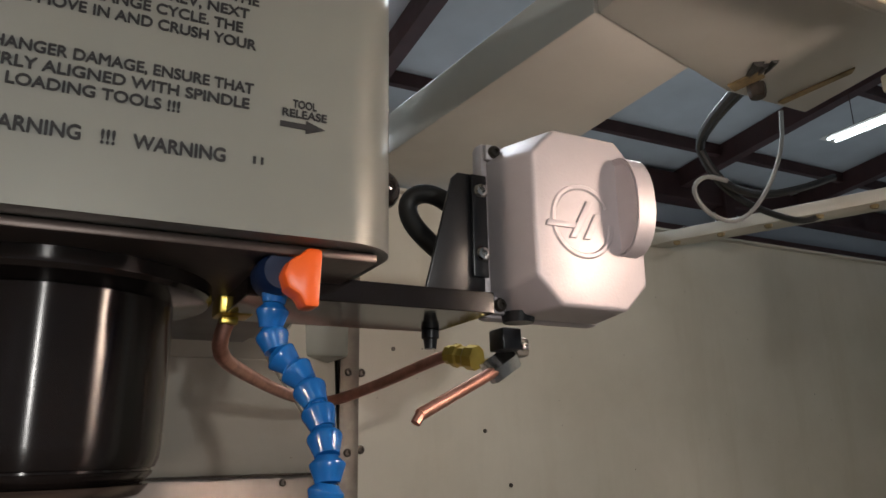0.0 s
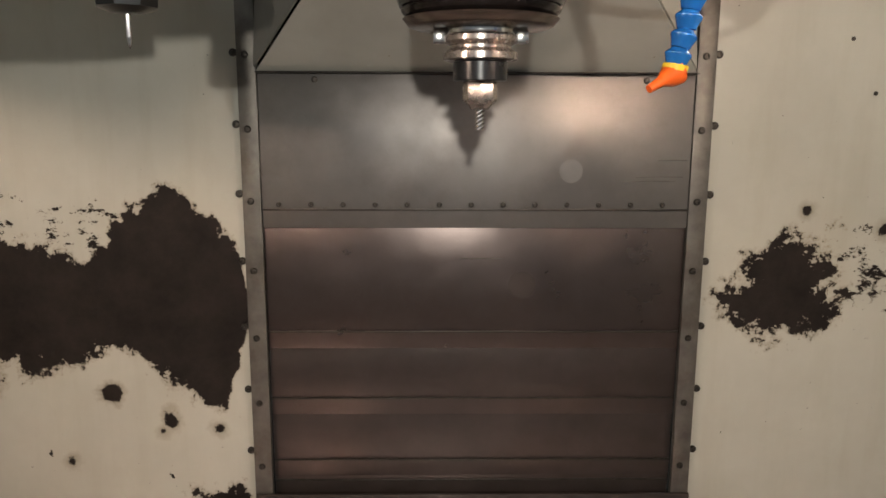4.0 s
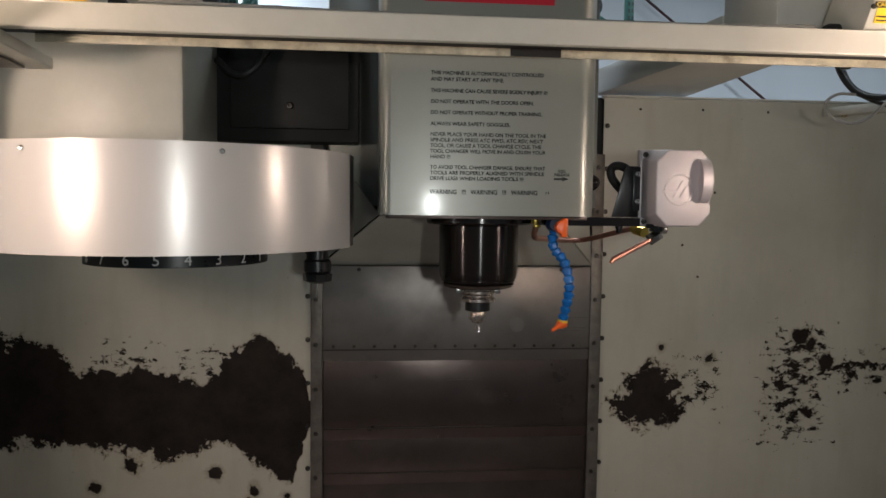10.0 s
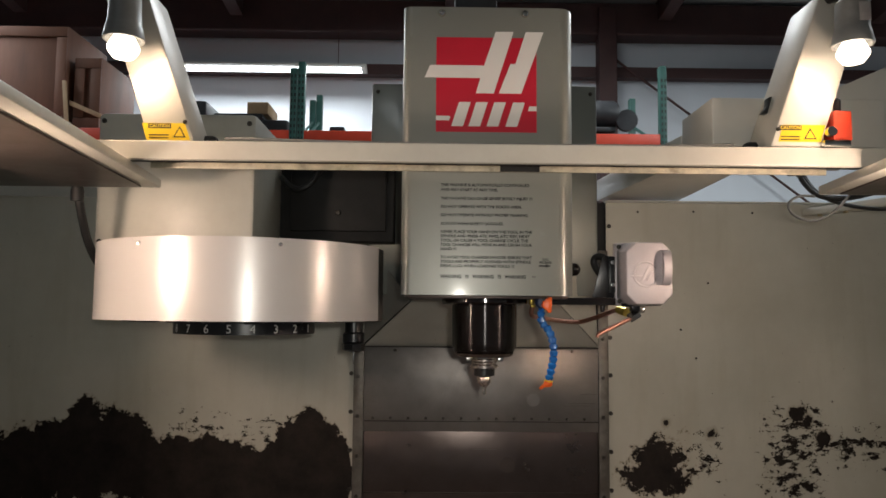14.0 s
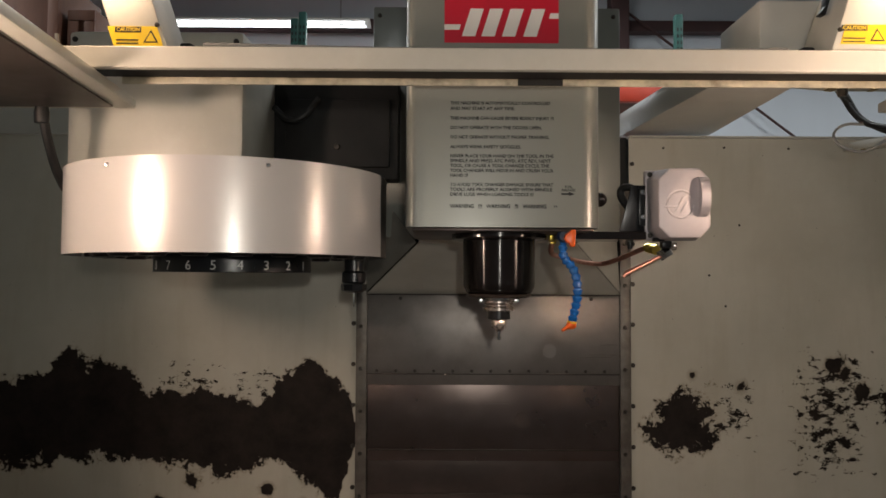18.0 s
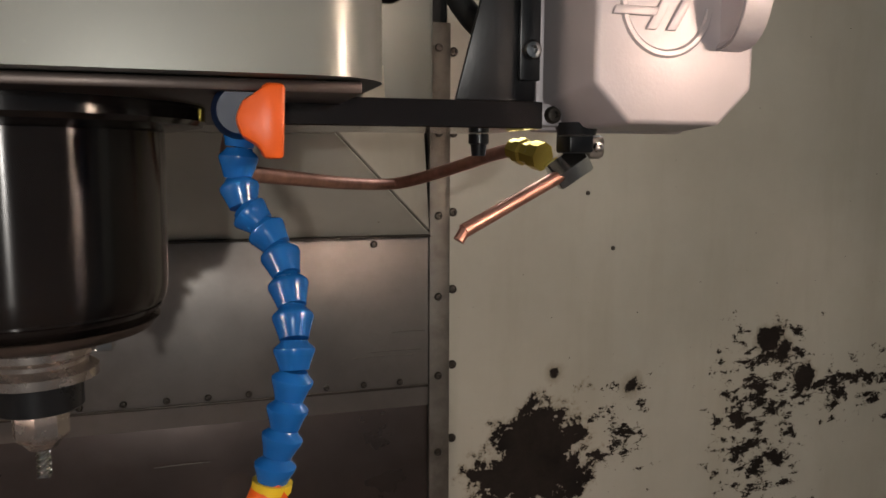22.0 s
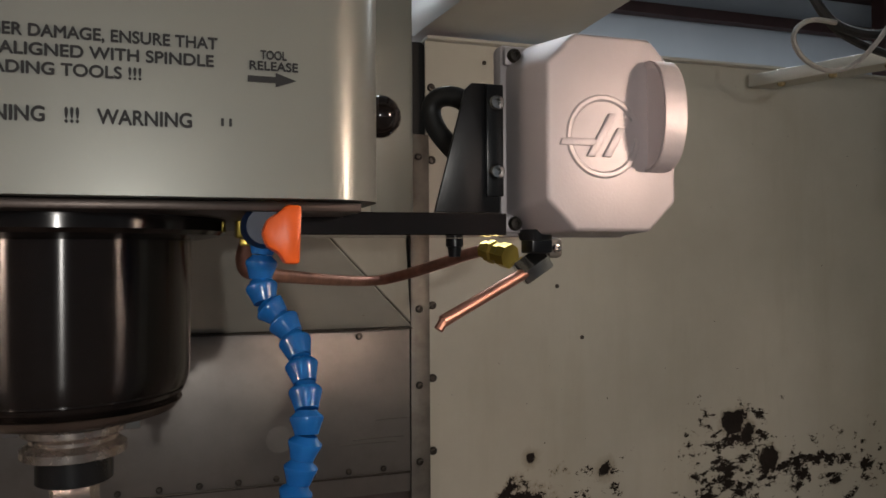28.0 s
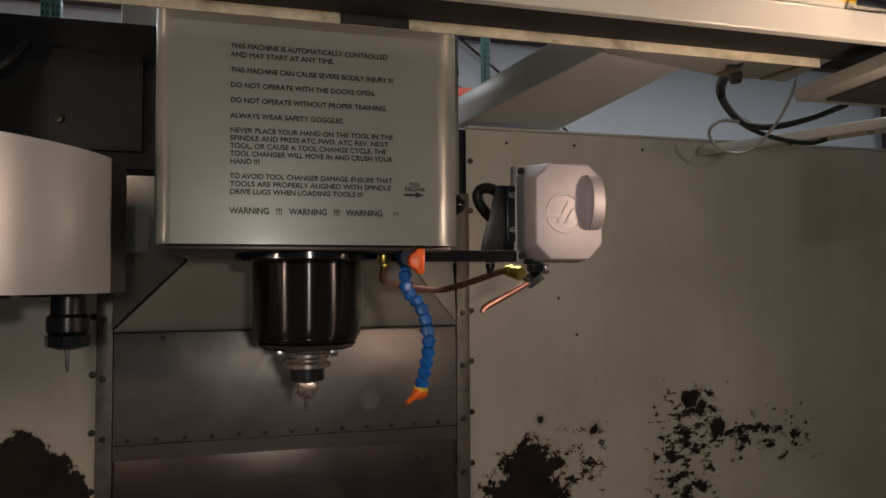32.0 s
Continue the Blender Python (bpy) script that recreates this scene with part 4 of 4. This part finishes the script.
part("back_plate", bm_box(BX0 - 0.001, BX1 - 0.012, -0.046, -0.030, BZ0, BZ1, 0.004), "cast", box)


def octagon(x0, x1, z0, z1, c):
    return [(x0 + c, z0), (x1 - c, z0), (x1, z0 + c), (x1, z1 - c), (x1 - c, z1), (x0 + c, z1), (x0, z1 - c), (x0, z0 + c)]


bm = bmesh.new()
lo = octagon(BX0 + 0.003, BX1, BZ0 + 0.001, BZ1 - 0.001, 0.017)
hi = octagon(BX0 + 0.013, BX1 - 0.004, BZ0 + 0.003, BZ1 - 0.003, 0.022)
ra = [bm.verts.new((x, -0.046, z)) for x, z in lo]
rb = [bm.verts.new((x, -0.098, z)) for x, z in hi]
bm.faces.new(ra)
bm.faces.new(rb)
for k in range(8):
    bm.faces.new((ra[k], ra[k - 1], rb[k - 1], rb[k]))
bmesh.ops.recalc_face_normals(bm, faces=bm.faces)
bmesh.ops.bevel(bm, geom=[e for e in bm.edges], offset=0.003, segments=3, profile=0.5, affect="EDGES")
part("lid", bm, "cast", box)
for x, z in ((BX0 + 0.008, BZ1 - 0.010), (BX0 + 0.008, BZ0 + 0.010), (BX1 - 0.020, BZ1 - 0.008)):
    part("screw_boss", bm_box(x - 0.007, x + 0.007, -0.052, -0.0465, z - 0.007, z + 0.007, 0.002), "cast", box)
    screw(box, (x, -0.052, z), 0.0055, "bolt")
FX = 0.402
fin = [(-0.090, 1.4200)] + [(-0.098 - 0.027 * math.sin(math.pi * k / 16) ** 0.75, 1.4600 - 0.0400 * math.cos(math.pi * k / 16)) for k in range(17)] + [(-0.090, 1.5000)]
bm = bm_prism(fin, "x", FX - 0.004, FX + 0.016)
bm.normal_update()
face = min((f for f in bm.faces if abs(f.normal.x) > 0.9), key=lambda f: f.calc_center_median().x)
bmesh.ops.inset_individual(bm, faces=[face], thickness=0.005, depth=-0.004)
bmesh.ops.bevel(bm, geom=[e for e in bm.edges if e.calc_face_angle(0) > 0.9], offset=0.0016, segments=2, affect="EDGES")
part("grip", bm, "cast", box, "half-round aluminium grip")
ER, EC = 0.0275, (0.366, 1.4445)
bm = bmesh.new()
rings = []
for k in range(40):
    a = radians(28 + 330 * k / 39)
    rings.append([bm.verts.new((EC[0] + (ER + dr) * math.cos(a), -0.0975 - dy, EC[1] + (ER + dr) * math.sin(a))) for dr, dy in ((-0.003, 0), (-0.0012, 0.0018), (0.0012, 0.0018), (0.003, 0))])
for a, b in zip(rings, rings[1:]):
    for k in range(3):
        bm.faces.new((a[k], a[k + 1], b[k + 1], b[k]))
part("emblem_ring", bm, "cast", box, "raised cast ring emblem")
for poly in ([(0.331, 1.4375), (0.333, 1.4425), (0.3605, 1.4425), (0.359, 1.4375)], [(0.352, 1.430), (0.3585, 1.430), (0.3765, 1.461), (0.370, 1.461)], [(0.365, 1.430), (0.3715, 1.430), (0.3835, 1.451), (0.377, 1.451)]):
    part("emblem_bar", bm_prism(poly, "y", -0.0998, -0.0970, 0.0006), "cast", box)
part("shaft_boss", bm_lathe([(0, 1.3715), (0.012, 1.3715), (0.014, 1.3795), (0, 1.3795)], 20, pose(0.335, -0.05, 0)), "black_paint", box)
box.matrix_world = Matrix.Translation((-0.0617, -0.052, 0.0155)) @ Matrix.Scale(0.95, 4)

# ---------------------------------------------------------------- tool carousel
CX, CY, CR, CZ0, CZ1 = -0.580, -0.08, 0.305, 1.284, 1.438
car = thing("tool_carousel", "round tool carousel under a satin silver shroud", "tool changer")


def arc_band(a0, a1, r0, r1, z0, z1, n=48):
    bm = bmesh.new()
    rows = []
    for k in range(n + 1):
        a = radians(a0 + (a1 - a0) * k / n)
        rows.append([bm.verts.new((CX + r * math.cos(a), CY + r * math.sin(a), z)) for r, z in ((r1, z0), (r1, z1), (r0, z1), (r0, z0))])
    for a, b in zip(rows, rows[1:]):
        for k in range(4):
            j = (k + 1) % 4
            bm.faces.new((a[k], a[j], b[j], b[k]))
    bm.faces.new(rows[0])
    bm.faces.new(rows[-1])
    return bm


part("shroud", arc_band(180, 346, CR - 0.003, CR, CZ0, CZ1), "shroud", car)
# bands get darker from the pale front to the rear
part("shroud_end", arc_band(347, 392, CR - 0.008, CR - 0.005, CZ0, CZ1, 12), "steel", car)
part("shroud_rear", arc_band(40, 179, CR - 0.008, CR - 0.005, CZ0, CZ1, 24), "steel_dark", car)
part("top_plate", arc_band(0, 360, 0.03, CR - 0.0085, CZ1 - 0.006, CZ1 - 0.003, 64), "sheet", car)
part("disc", arc_band(0, 360, 0.02, CR - 0.05, CZ0 + 0.004, CZ0 + 0.022, 64), "steel", car)
ring = part("number_ring", arc_band(0, 360, 0.128, 0.150, CZ0 - 0.030, CZ0 + 0.003, 64), "black_paint", car, "black number ring with white pocket numbers")
for k in range(20):
    a = radians(18 * k)
    px, py = CX + 0.237 * math.cos(a), CY + 0.237 * math.sin(a)
    part("pocket", bm_lathe([(0, CZ0 - 0.004), (0.020, CZ0 - 0.004), (0.026, CZ0 + 0.003), (0, CZ0 + 0.003)], 14, pose(px, py, 0)), "black_paint", car)
for k, n in enumerate(("8", "7", "6", "5", "4", "3", "2", "1")):
    a = 270 + (k - 2.9) * 18.0
    cu = bpy.data.curves.new("numeral", "FONT")
    cu.body, cu.size, cu.extrude, cu.align_x = n, 0.024, 0.0003, "CENTER"
    ob = new("numeral", cu)
    bpy.context.view_layer.update()
    me = bpy.data.meshes.new_from_object(ob.evaluated_get(bpy.context.evaluated_depsgraph_get()))
    bpy.data.objects.remove(ob)
    me.materials.clear()
    me.materials.append(M["white"])
    ob = new("numeral", me)
    ob.matrix_world = Matrix.Translation((CX + 0.1505 * math.cos(radians(a)), CY + 0.1505 * math.sin(radians(a)), CZ0 - 0.026)) @ pose(0, 0, 0, 90, 0, a - 270)
    ob.parent = ring
for x, z in ((CX - 0.13, CZ1 - 0.012), (CX + 0.13, CZ1 - 0.012)):
    screw(car, (x, CY - math.sqrt(CR ** 2 - 0.13 ** 2), z + 0.0), 0.004, "chrome")


def held_tool(x, y):
    t = thing("hanging_tool", "black collet holder with a thin steel pin hanging in the carousel", "tool")
    part("holder", bm_lathe([(0, 1.233), (0.021, 1.233), (0.024, 1.237), (0.024, 1.254), (0.0195, 1.258), (0.0195, 1.2795), (0, 1.2795)], 32, pose(x, y, 0)), "black_paint", t)
    part("nut", bm_lathe([(0, 1.215), (0.013, 1.215), (0.025, 1.219), (0.026, 1.232), (0, 1.2328)], 8, pose(x, y, 0)), "black_paint", t)
    part("pin", bm_lathe([(0, 1.186), (0.0018, 1.190), (0.0026, 1.197), (0.0026, 1.2148), (0, 1.2148)], 16, pose(x, y, 0)), "chrome", t)


held_tool(-0.343, -0.072)
motor_box = thing("changer_cover", "light grey sheet cover behind the tool carousel", "cover")
part("body", bm_box(-0.960, -0.588, 0.0, 0.30, 1.439, 1.765, 0.012), "cream", motor_box)
for x, z in ((-0.945, 1.745), (-0.605, 1.742), (-0.945, 1.46), (-0.62, 1.46)):
    screw(motor_box, (x, 0.0, z), 0.006, "bolt")
slide = thing("changer_slide", "near-black slide housing filling the dark cavity between changer and column", "housing")
# the cavity's darkness is put into this box's near-black colour
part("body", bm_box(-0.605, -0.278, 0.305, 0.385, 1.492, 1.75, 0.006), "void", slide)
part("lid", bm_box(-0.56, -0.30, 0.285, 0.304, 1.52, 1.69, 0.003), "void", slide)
screw(slide, (-0.43, 0.284, 1.57), 0.008, "bolt")
part("hose", bm_tube([(-0.58, 0.25, 1.66), (-0.54, 0.23, 1.62), (-0.50, 0.22, 1.63), (-0.47, 0.24, 1.68)], 0.008, 8), "rubber", slide)
cord = thing("hanging_cable", "black cable hanging from the hood panel", "cable")
part("cable", bm_tube([(-0.908, -0.19, 1.557), (-0.910, -0.17, 1.51), (-0.913, -0.12, 1.44), (-0.918, -0.05, 1.40)], 0.009, 10), "rubber", cord)
part("gland", bm_lathe([(0, 0.01), (0.0125, 0.01), (0.0135, 0.03), (0.011, 0.04), (0, 0.04)], 12, pose(-0.908, -0.19, 1.517)), "rubber", cord)

# ---------------------------------------------------------------- door header with its lamps
BY0, BY1 = -0.370, -0.236
header = thing("door_header", "cream enamelled door header bar with chipped rusty underside", "beam", "", "structure")
part("bar", bm_prism([(BY0, 1.580), (BY0 + 0.014, 1.580), (BY0 + 0.014, 1.607), (BY1, 1.607), (BY1, 1.6155), (BY0, 1.6155)], "x", -0.98, 0.88, 0.002), "cream", header, smooth=False)
# near-black strip carries the shade under the hollow bar
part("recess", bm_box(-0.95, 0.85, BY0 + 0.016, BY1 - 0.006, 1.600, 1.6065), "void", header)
part("lower_lip", bm_box(-0.74, 0.63, BY1 - 0.005, BY1 - 0.001, 1.588, 1.606, 0.001), "chipped", header, "chipped yellowed lip")
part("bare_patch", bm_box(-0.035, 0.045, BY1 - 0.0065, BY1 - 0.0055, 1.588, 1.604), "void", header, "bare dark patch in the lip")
for s, near, far in ((-1, -0.672, -0.745), (1, 0.545, 0.652)):
    hood = thing("hood_panel", "cream enamelled hood panel beside the doorway", "panel", "hood panels", "structure")
    out = s * 1.3
    part("sheet", bm_prism([(near, -1.0), (far, -0.165), (out, -0.165), (out, -1.0)], "z", 1.560, 1.5785, 0.003), "cream", hood)
    # dark sheet laid below puts the panel's underside shade into colour
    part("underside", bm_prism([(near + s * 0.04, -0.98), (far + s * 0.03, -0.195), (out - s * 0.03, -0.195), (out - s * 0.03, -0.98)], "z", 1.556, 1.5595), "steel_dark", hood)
wire = thing("header_cable", "thin pale cable lying along the header bar", "cable")
part("cable", bm_tube([(-0.56, -0.35, 1.625), (-0.47, -0.35, 1.623), (-0.25, -0.35, 1.6188), (0.05, -0.35, 1.6188), (0.27, -0.35, 1.619), (0.40, -0.34, 1.626)], 0.003, 6), "cable_grey", wire)


def work_lamp(s, base0, base1, top0, top1, bulb):
    t = thing("work_lamp", "leaning cream lamp box with lit bulb in a grey socket", "lamp", "work lamps")
    z0, z1 = 1.616, 1.975
    y0, y1 = -0.362, -0.242
    poly = [(base0, z0), (base1, z0), (top1, z1), (top0 + 0.06, z1 - 0.01), (top0, z1 - 0.06)] if s > 0 else [(base0, z0), (base1, z0), (top1, z1 - 0.06), (top1 - 0.06, z1 - 0.01), (top0, z1)]
    part("case", bm_prism(poly, "y", y0, y1, 0.004), "cream", t)
    zb, zc = bulb[2] + 0.023, bulb[2] + 0.065
    cup = part("socket", bm_lathe([(0.031, zb), (0.0355, zb), (0.036, zb + 0.004), (0.0345, zb + 0.010), (0.0315, zb + 0.026), (0.0300, zb + 0.028), (0.0275, zb + 0.078), (0.022, zb + 0.084), (0, zb + 0.084),
               (0, zb + 0.080), (0.021, zb + 0.080), (0.026, zb + 0.074), (0.0290, zb + 0.026), (0.031, zb)], 36, pose(bulb[0], bulb[1], 0)), "socket", t, "grey plastic lamp socket")
    if s > 0:
        part("rating_label", bm_box(bulb[0] - 0.003, bulb[0] + 0.018, bulb[1] - 0.0300, bulb[1] - 0.0285, zb + 0.036, zb + 0.070, 0.0004), "cable_grey", cup)
    part("bulb", bm_lathe([(0, -0.012), (0.018, -0.009), (0.027, 0.003), (0.028, 0.010), (0.020, 0.026), (0.012, 0.040), (0, 0.040)], 24, pose(bulb[0], bulb[1], bulb[2])), "bulb", t, "lit bulb").visible_shadow = False
    part("neck", bm_tube([(bulb[0], bulb[1], zc + 0.042), (bulb[0] + 0.003, bulb[1] + 0.01, zc + 0.064), (bulb[0] + s * -0.01, y0 - 0.002, zc + 0.07)], 0.010, 10), "rubber", t)
    xm = (base0 + base1) / 2
    lean = (top0 - base0) / (z1 - z0)
    xs, zs = (xm + 0.006, 1.606) if s > 0 else (xm - 0.007, 1.5955)
    st = part("sticker", bm_prism([(xs - 0.038, zs + 0.022), (xs + 0.042, zs + 0.022), (xs + 0.042 + lean * 0.032, zs + 0.054), (xs - 0.038 + lean * 0.032, zs + 0.054)], "y", y0 - 0.0012, y0 - 0.0004), "yellow", t, "yellow warning sticker", smooth=False)
    part("sticker_head", bm_box(xs - 0.036, xs + 0.006, y0 - 0.0016, y0 - 0.0012, zs + 0.0440, zs + 0.0530), "ink", st)
    writing("CAUTION", xs - 0.034, zs + 0.0458, 0.037, 0.0058, y0 - 0.0018, "yellow", st)
    for k in range(2):
        part("sticker_line", bm_box(xs - 0.034, xs + 0.002, y0 - 0.0016, y0 - 0.0012, zs + 0.0305 - 0.0055 * k, zs + 0.0325 - 0.0055 * k), "ink", st)
    part("sticker_sign", bm_prism([(xs + 0.010, zs + 0.0270), (xs + 0.034, zs + 0.0270), (xs + 0.022, zs + 0.0480)], "y", y0 - 0.0016, y0 - 0.0012), "ink", st)
    part("sticker_sign", bm_prism([(xs + 0.0135, zs + 0.0290), (xs + 0.0305, zs + 0.0290), (xs + 0.022, zs + 0.0440)], "y", y0 - 0.0020, y0 - 0.0016), "yellow", st)
    ix = base1 if s < 0 else base0
    part("gland", bm_lathe([(0, 0), (0.013, 0), (0.013, 0.014), (0.009, 0.022), (0, 0.022)], 14, pose(ix + (0.006 if s < 0 else -0.006), y0 + 0.05, 1.6250, 0, 90 if s < 0 else -90, 0)), "rubber", t)
    for k in range(2):
        screw(t, (ix + (-0.004 if s < 0 else 0.004) + lean * (0.04 + 0.26 * k), y0 - 0.0005, 1.6520 + 0.26 * k), 0.004, "bolt")
    if s > 0:
        at = [base0 + lean * (z - z0) for z in (1.697, 1.712, 1.731)]
        part("switch", bm_prism([(at[0] - 0.0005, 1.697), (at[0] - 0.010, 1.699), (at[1] - 0.005, 1.712), (at[2] - 0.008, 1.729), (at[2] - 0.0005, 1.731)], "y", -0.306, -0.288, 0.0006), "black_paint", t, "black rocker switch")
    return t


work_lamp(-1, -0.698, -0.614, -0.820, -0.717, LAMP_L)
work_lamp(1, 0.460, 0.555, 0.564, 0.675, LAMP_R)
estop = thing("safety_switch", "red safety switch with steel lever on the header bar", "switch")
part("case", bm_box(0.640, 0.675, -0.44, -0.40, 1.648, 1.705, 0.003), "rack_red", estop)
part("lever", bm_box(0.618, 0.668, -0.448, -0.43, 1.6345, 1.6475, 0.003), "chrome", estop)
part("roller", bm_lathe([(0, 0), (0.009, 0), (0.009, 0.012), (0, 0.012)], 14, pose(0.630, -0.442, 1.662, 90, 0, 0)), "chrome", estop)
part("knob", bm_lathe([(0, 1.7055), (0.007, 1.7055), (0.007, 1.73), (0, 1.735)], 12, pose(0.658, -0.42, 0)), "black_paint", estop)

# ---------------------------------------------------------------- right-hand rails and cables over the enclosure
estop.matrix_world = Matrix.Translation((-0.063, 0.070, -0.018))
rail = thing("roof_rail", "cream enamelled channel rail over the enclosure", "rail", "", "structure")


part("channel", bm_prism([(0.337, 0.56), (0.588, 0.56), (0.570, -0.045), (0.400, -0.045)], "z", 1.650, 1.715, 0.003), "sheet", rail)
part("end_box", bm_prism([(0.402, -0.047), (0.655, 0.02), (0.80, 0.02), (0.76, -0.232), (0.402, -0.232)], "z", 1.648, 1.75, 0.004), "sheet", rail)
part("seam_rust", bm_prism([(0.640, 0.005), (0.660, 0.012), (0.664, -0.03), (0.646, -0.035)], "z", 1.6455, 1.6478), "edge_rust", rail)
part("seam_rust", bm_prism([(0.735, 0.01), (0.745, 0.01), (0.75, -0.08), (0.742, -0.09)], "z", 1.6455, 1.6478), "edge_rust", rail)
part("stud", bm_lathe([(0, 1.630), (0.009, 1.630), (0.011, 1.6365), (0.011, 1.6476), (0, 1.6476)], 8, pose(0.672, -0.01, 0)), "bolt", rail)
part("ledge", bm_prism([(0.945, 0.486), (0.995, 0.486), (1.31, -0.16), (1.23, -0.16)], "z", 1.600, 1.622, 0.002), "cream", rail, "narrow ledge with rusty holes")
for k in range(5):
    screw(rail, (0.975 + 0.035 * k, 0.44 - 0.075 * k, 1.5995), 0.007, "edge_rust", "rust_spot", (0, 0, -1))
back_sheet = thing("splash_sheet", "cream sheet panel standing behind the lamp", "panel", "", "structure")
part("sheet", bm_prism([(0.300, 1.617), (0.95, 1.617), (0.95, 1.900)], "y", -0.202, -0.198, 0.001), "sheet", back_sheet)
bundle = thing("cable_bundle", "loose bundle of black and grey cables over the wall rim", "cable")
part("cable", bm_tube([(0.63, -0.05, 1.648), (0.789, 0.2, 1.682), (0.813, 0.2, 1.641), (0.849, 0.2, 1.612), (0.92, 0.2, 1.607), (1.016, 0.2, 1.632), (1.113, 0.2, 1.669)], 0.0065, 8), "rubber", bundle)
part("cable", bm_tube([(0.64, -0.05, 1.648), (0.812, 0.22, 1.687), (0.835, 0.22, 1.644), (0.874, 0.22, 1.611), (0.959, 0.22, 1.589), (1.058, 0.22, 1.584), (1.131, 0.22, 1.628)], 0.0055, 8), "rubber", bundle)
part("cable", bm_tube([(0.645, -0.06, 1.648), (0.801, 0.21, 1.688), (0.825, 0.21, 1.647), (0.861, 0.21, 1.618), (0.932, 0.21, 1.613), (1.028, 0.21, 1.638), (1.125, 0.21, 1.675)], 0.0045, 8), "rubber", bundle)
part("cable", bm_tube([(0.973, 0.18, 1.756), (0.963, 0.18, 1.686), (0.907, 0.18, 1.599), (0.839, 0.18, 1.544), (0.775, 0.18, 1.552), (0.748, 0.18, 1.588), (0.779, 0.18, 1.614), (0.825, 0.18, 1.612)], 0.0035, 8), "cable_grey", bundle)


# ---------------------------------------------------------------- bell lamps on flexible arms
for rim, way, power in BELLS:
    t = thing("bell_lamp", "small bell-shaded work lamp on a flexible arm, lit", "lamp", "bell lamps")
    back = Vector(rim) - Vector(way).normalized() * 0.12
    turn = aim(back, rim)
    part("shade", bm_lathe([(0.022, 0.0), (0.030, 0.004), (0.040, 0.035), (0.060, 0.085), (0.070, 0.118), (0.0725, 0.120), (0.069, 0.120), (0.058, 0.085), (0.038, 0.036), (0.028, 0.006), (0.0, 0.005)], 40, turn), "sheet", t)
    part("bulb", bm_lathe([(0, 0.030), (0.014, 0.036), (0.030, 0.060), (0.034, 0.080), (0.024, 0.104), (0, 0.112)], 24, turn), "bulb", t, "lit bulb").visible_shadow = False
    part("neck", bm_lathe([(0, -0.05), (0.02, -0.05), (0.022, 0.0), (0, 0.0)], 20, turn), "black_paint", t)
    s = 1 if rim[0] > 0 else -1
    tail = turn @ Vector((0, 0, -0.05))
    part("arm", bm_tube([tail, tail + Vector((s * 0.1, -0.06, 0)), (s * 1.42, -0.75, 1.36), (s * 1.45, -0.55, 1.30), (s * 1.45, -0.461, 1.30)], 0.010, 10), "rubber", t)
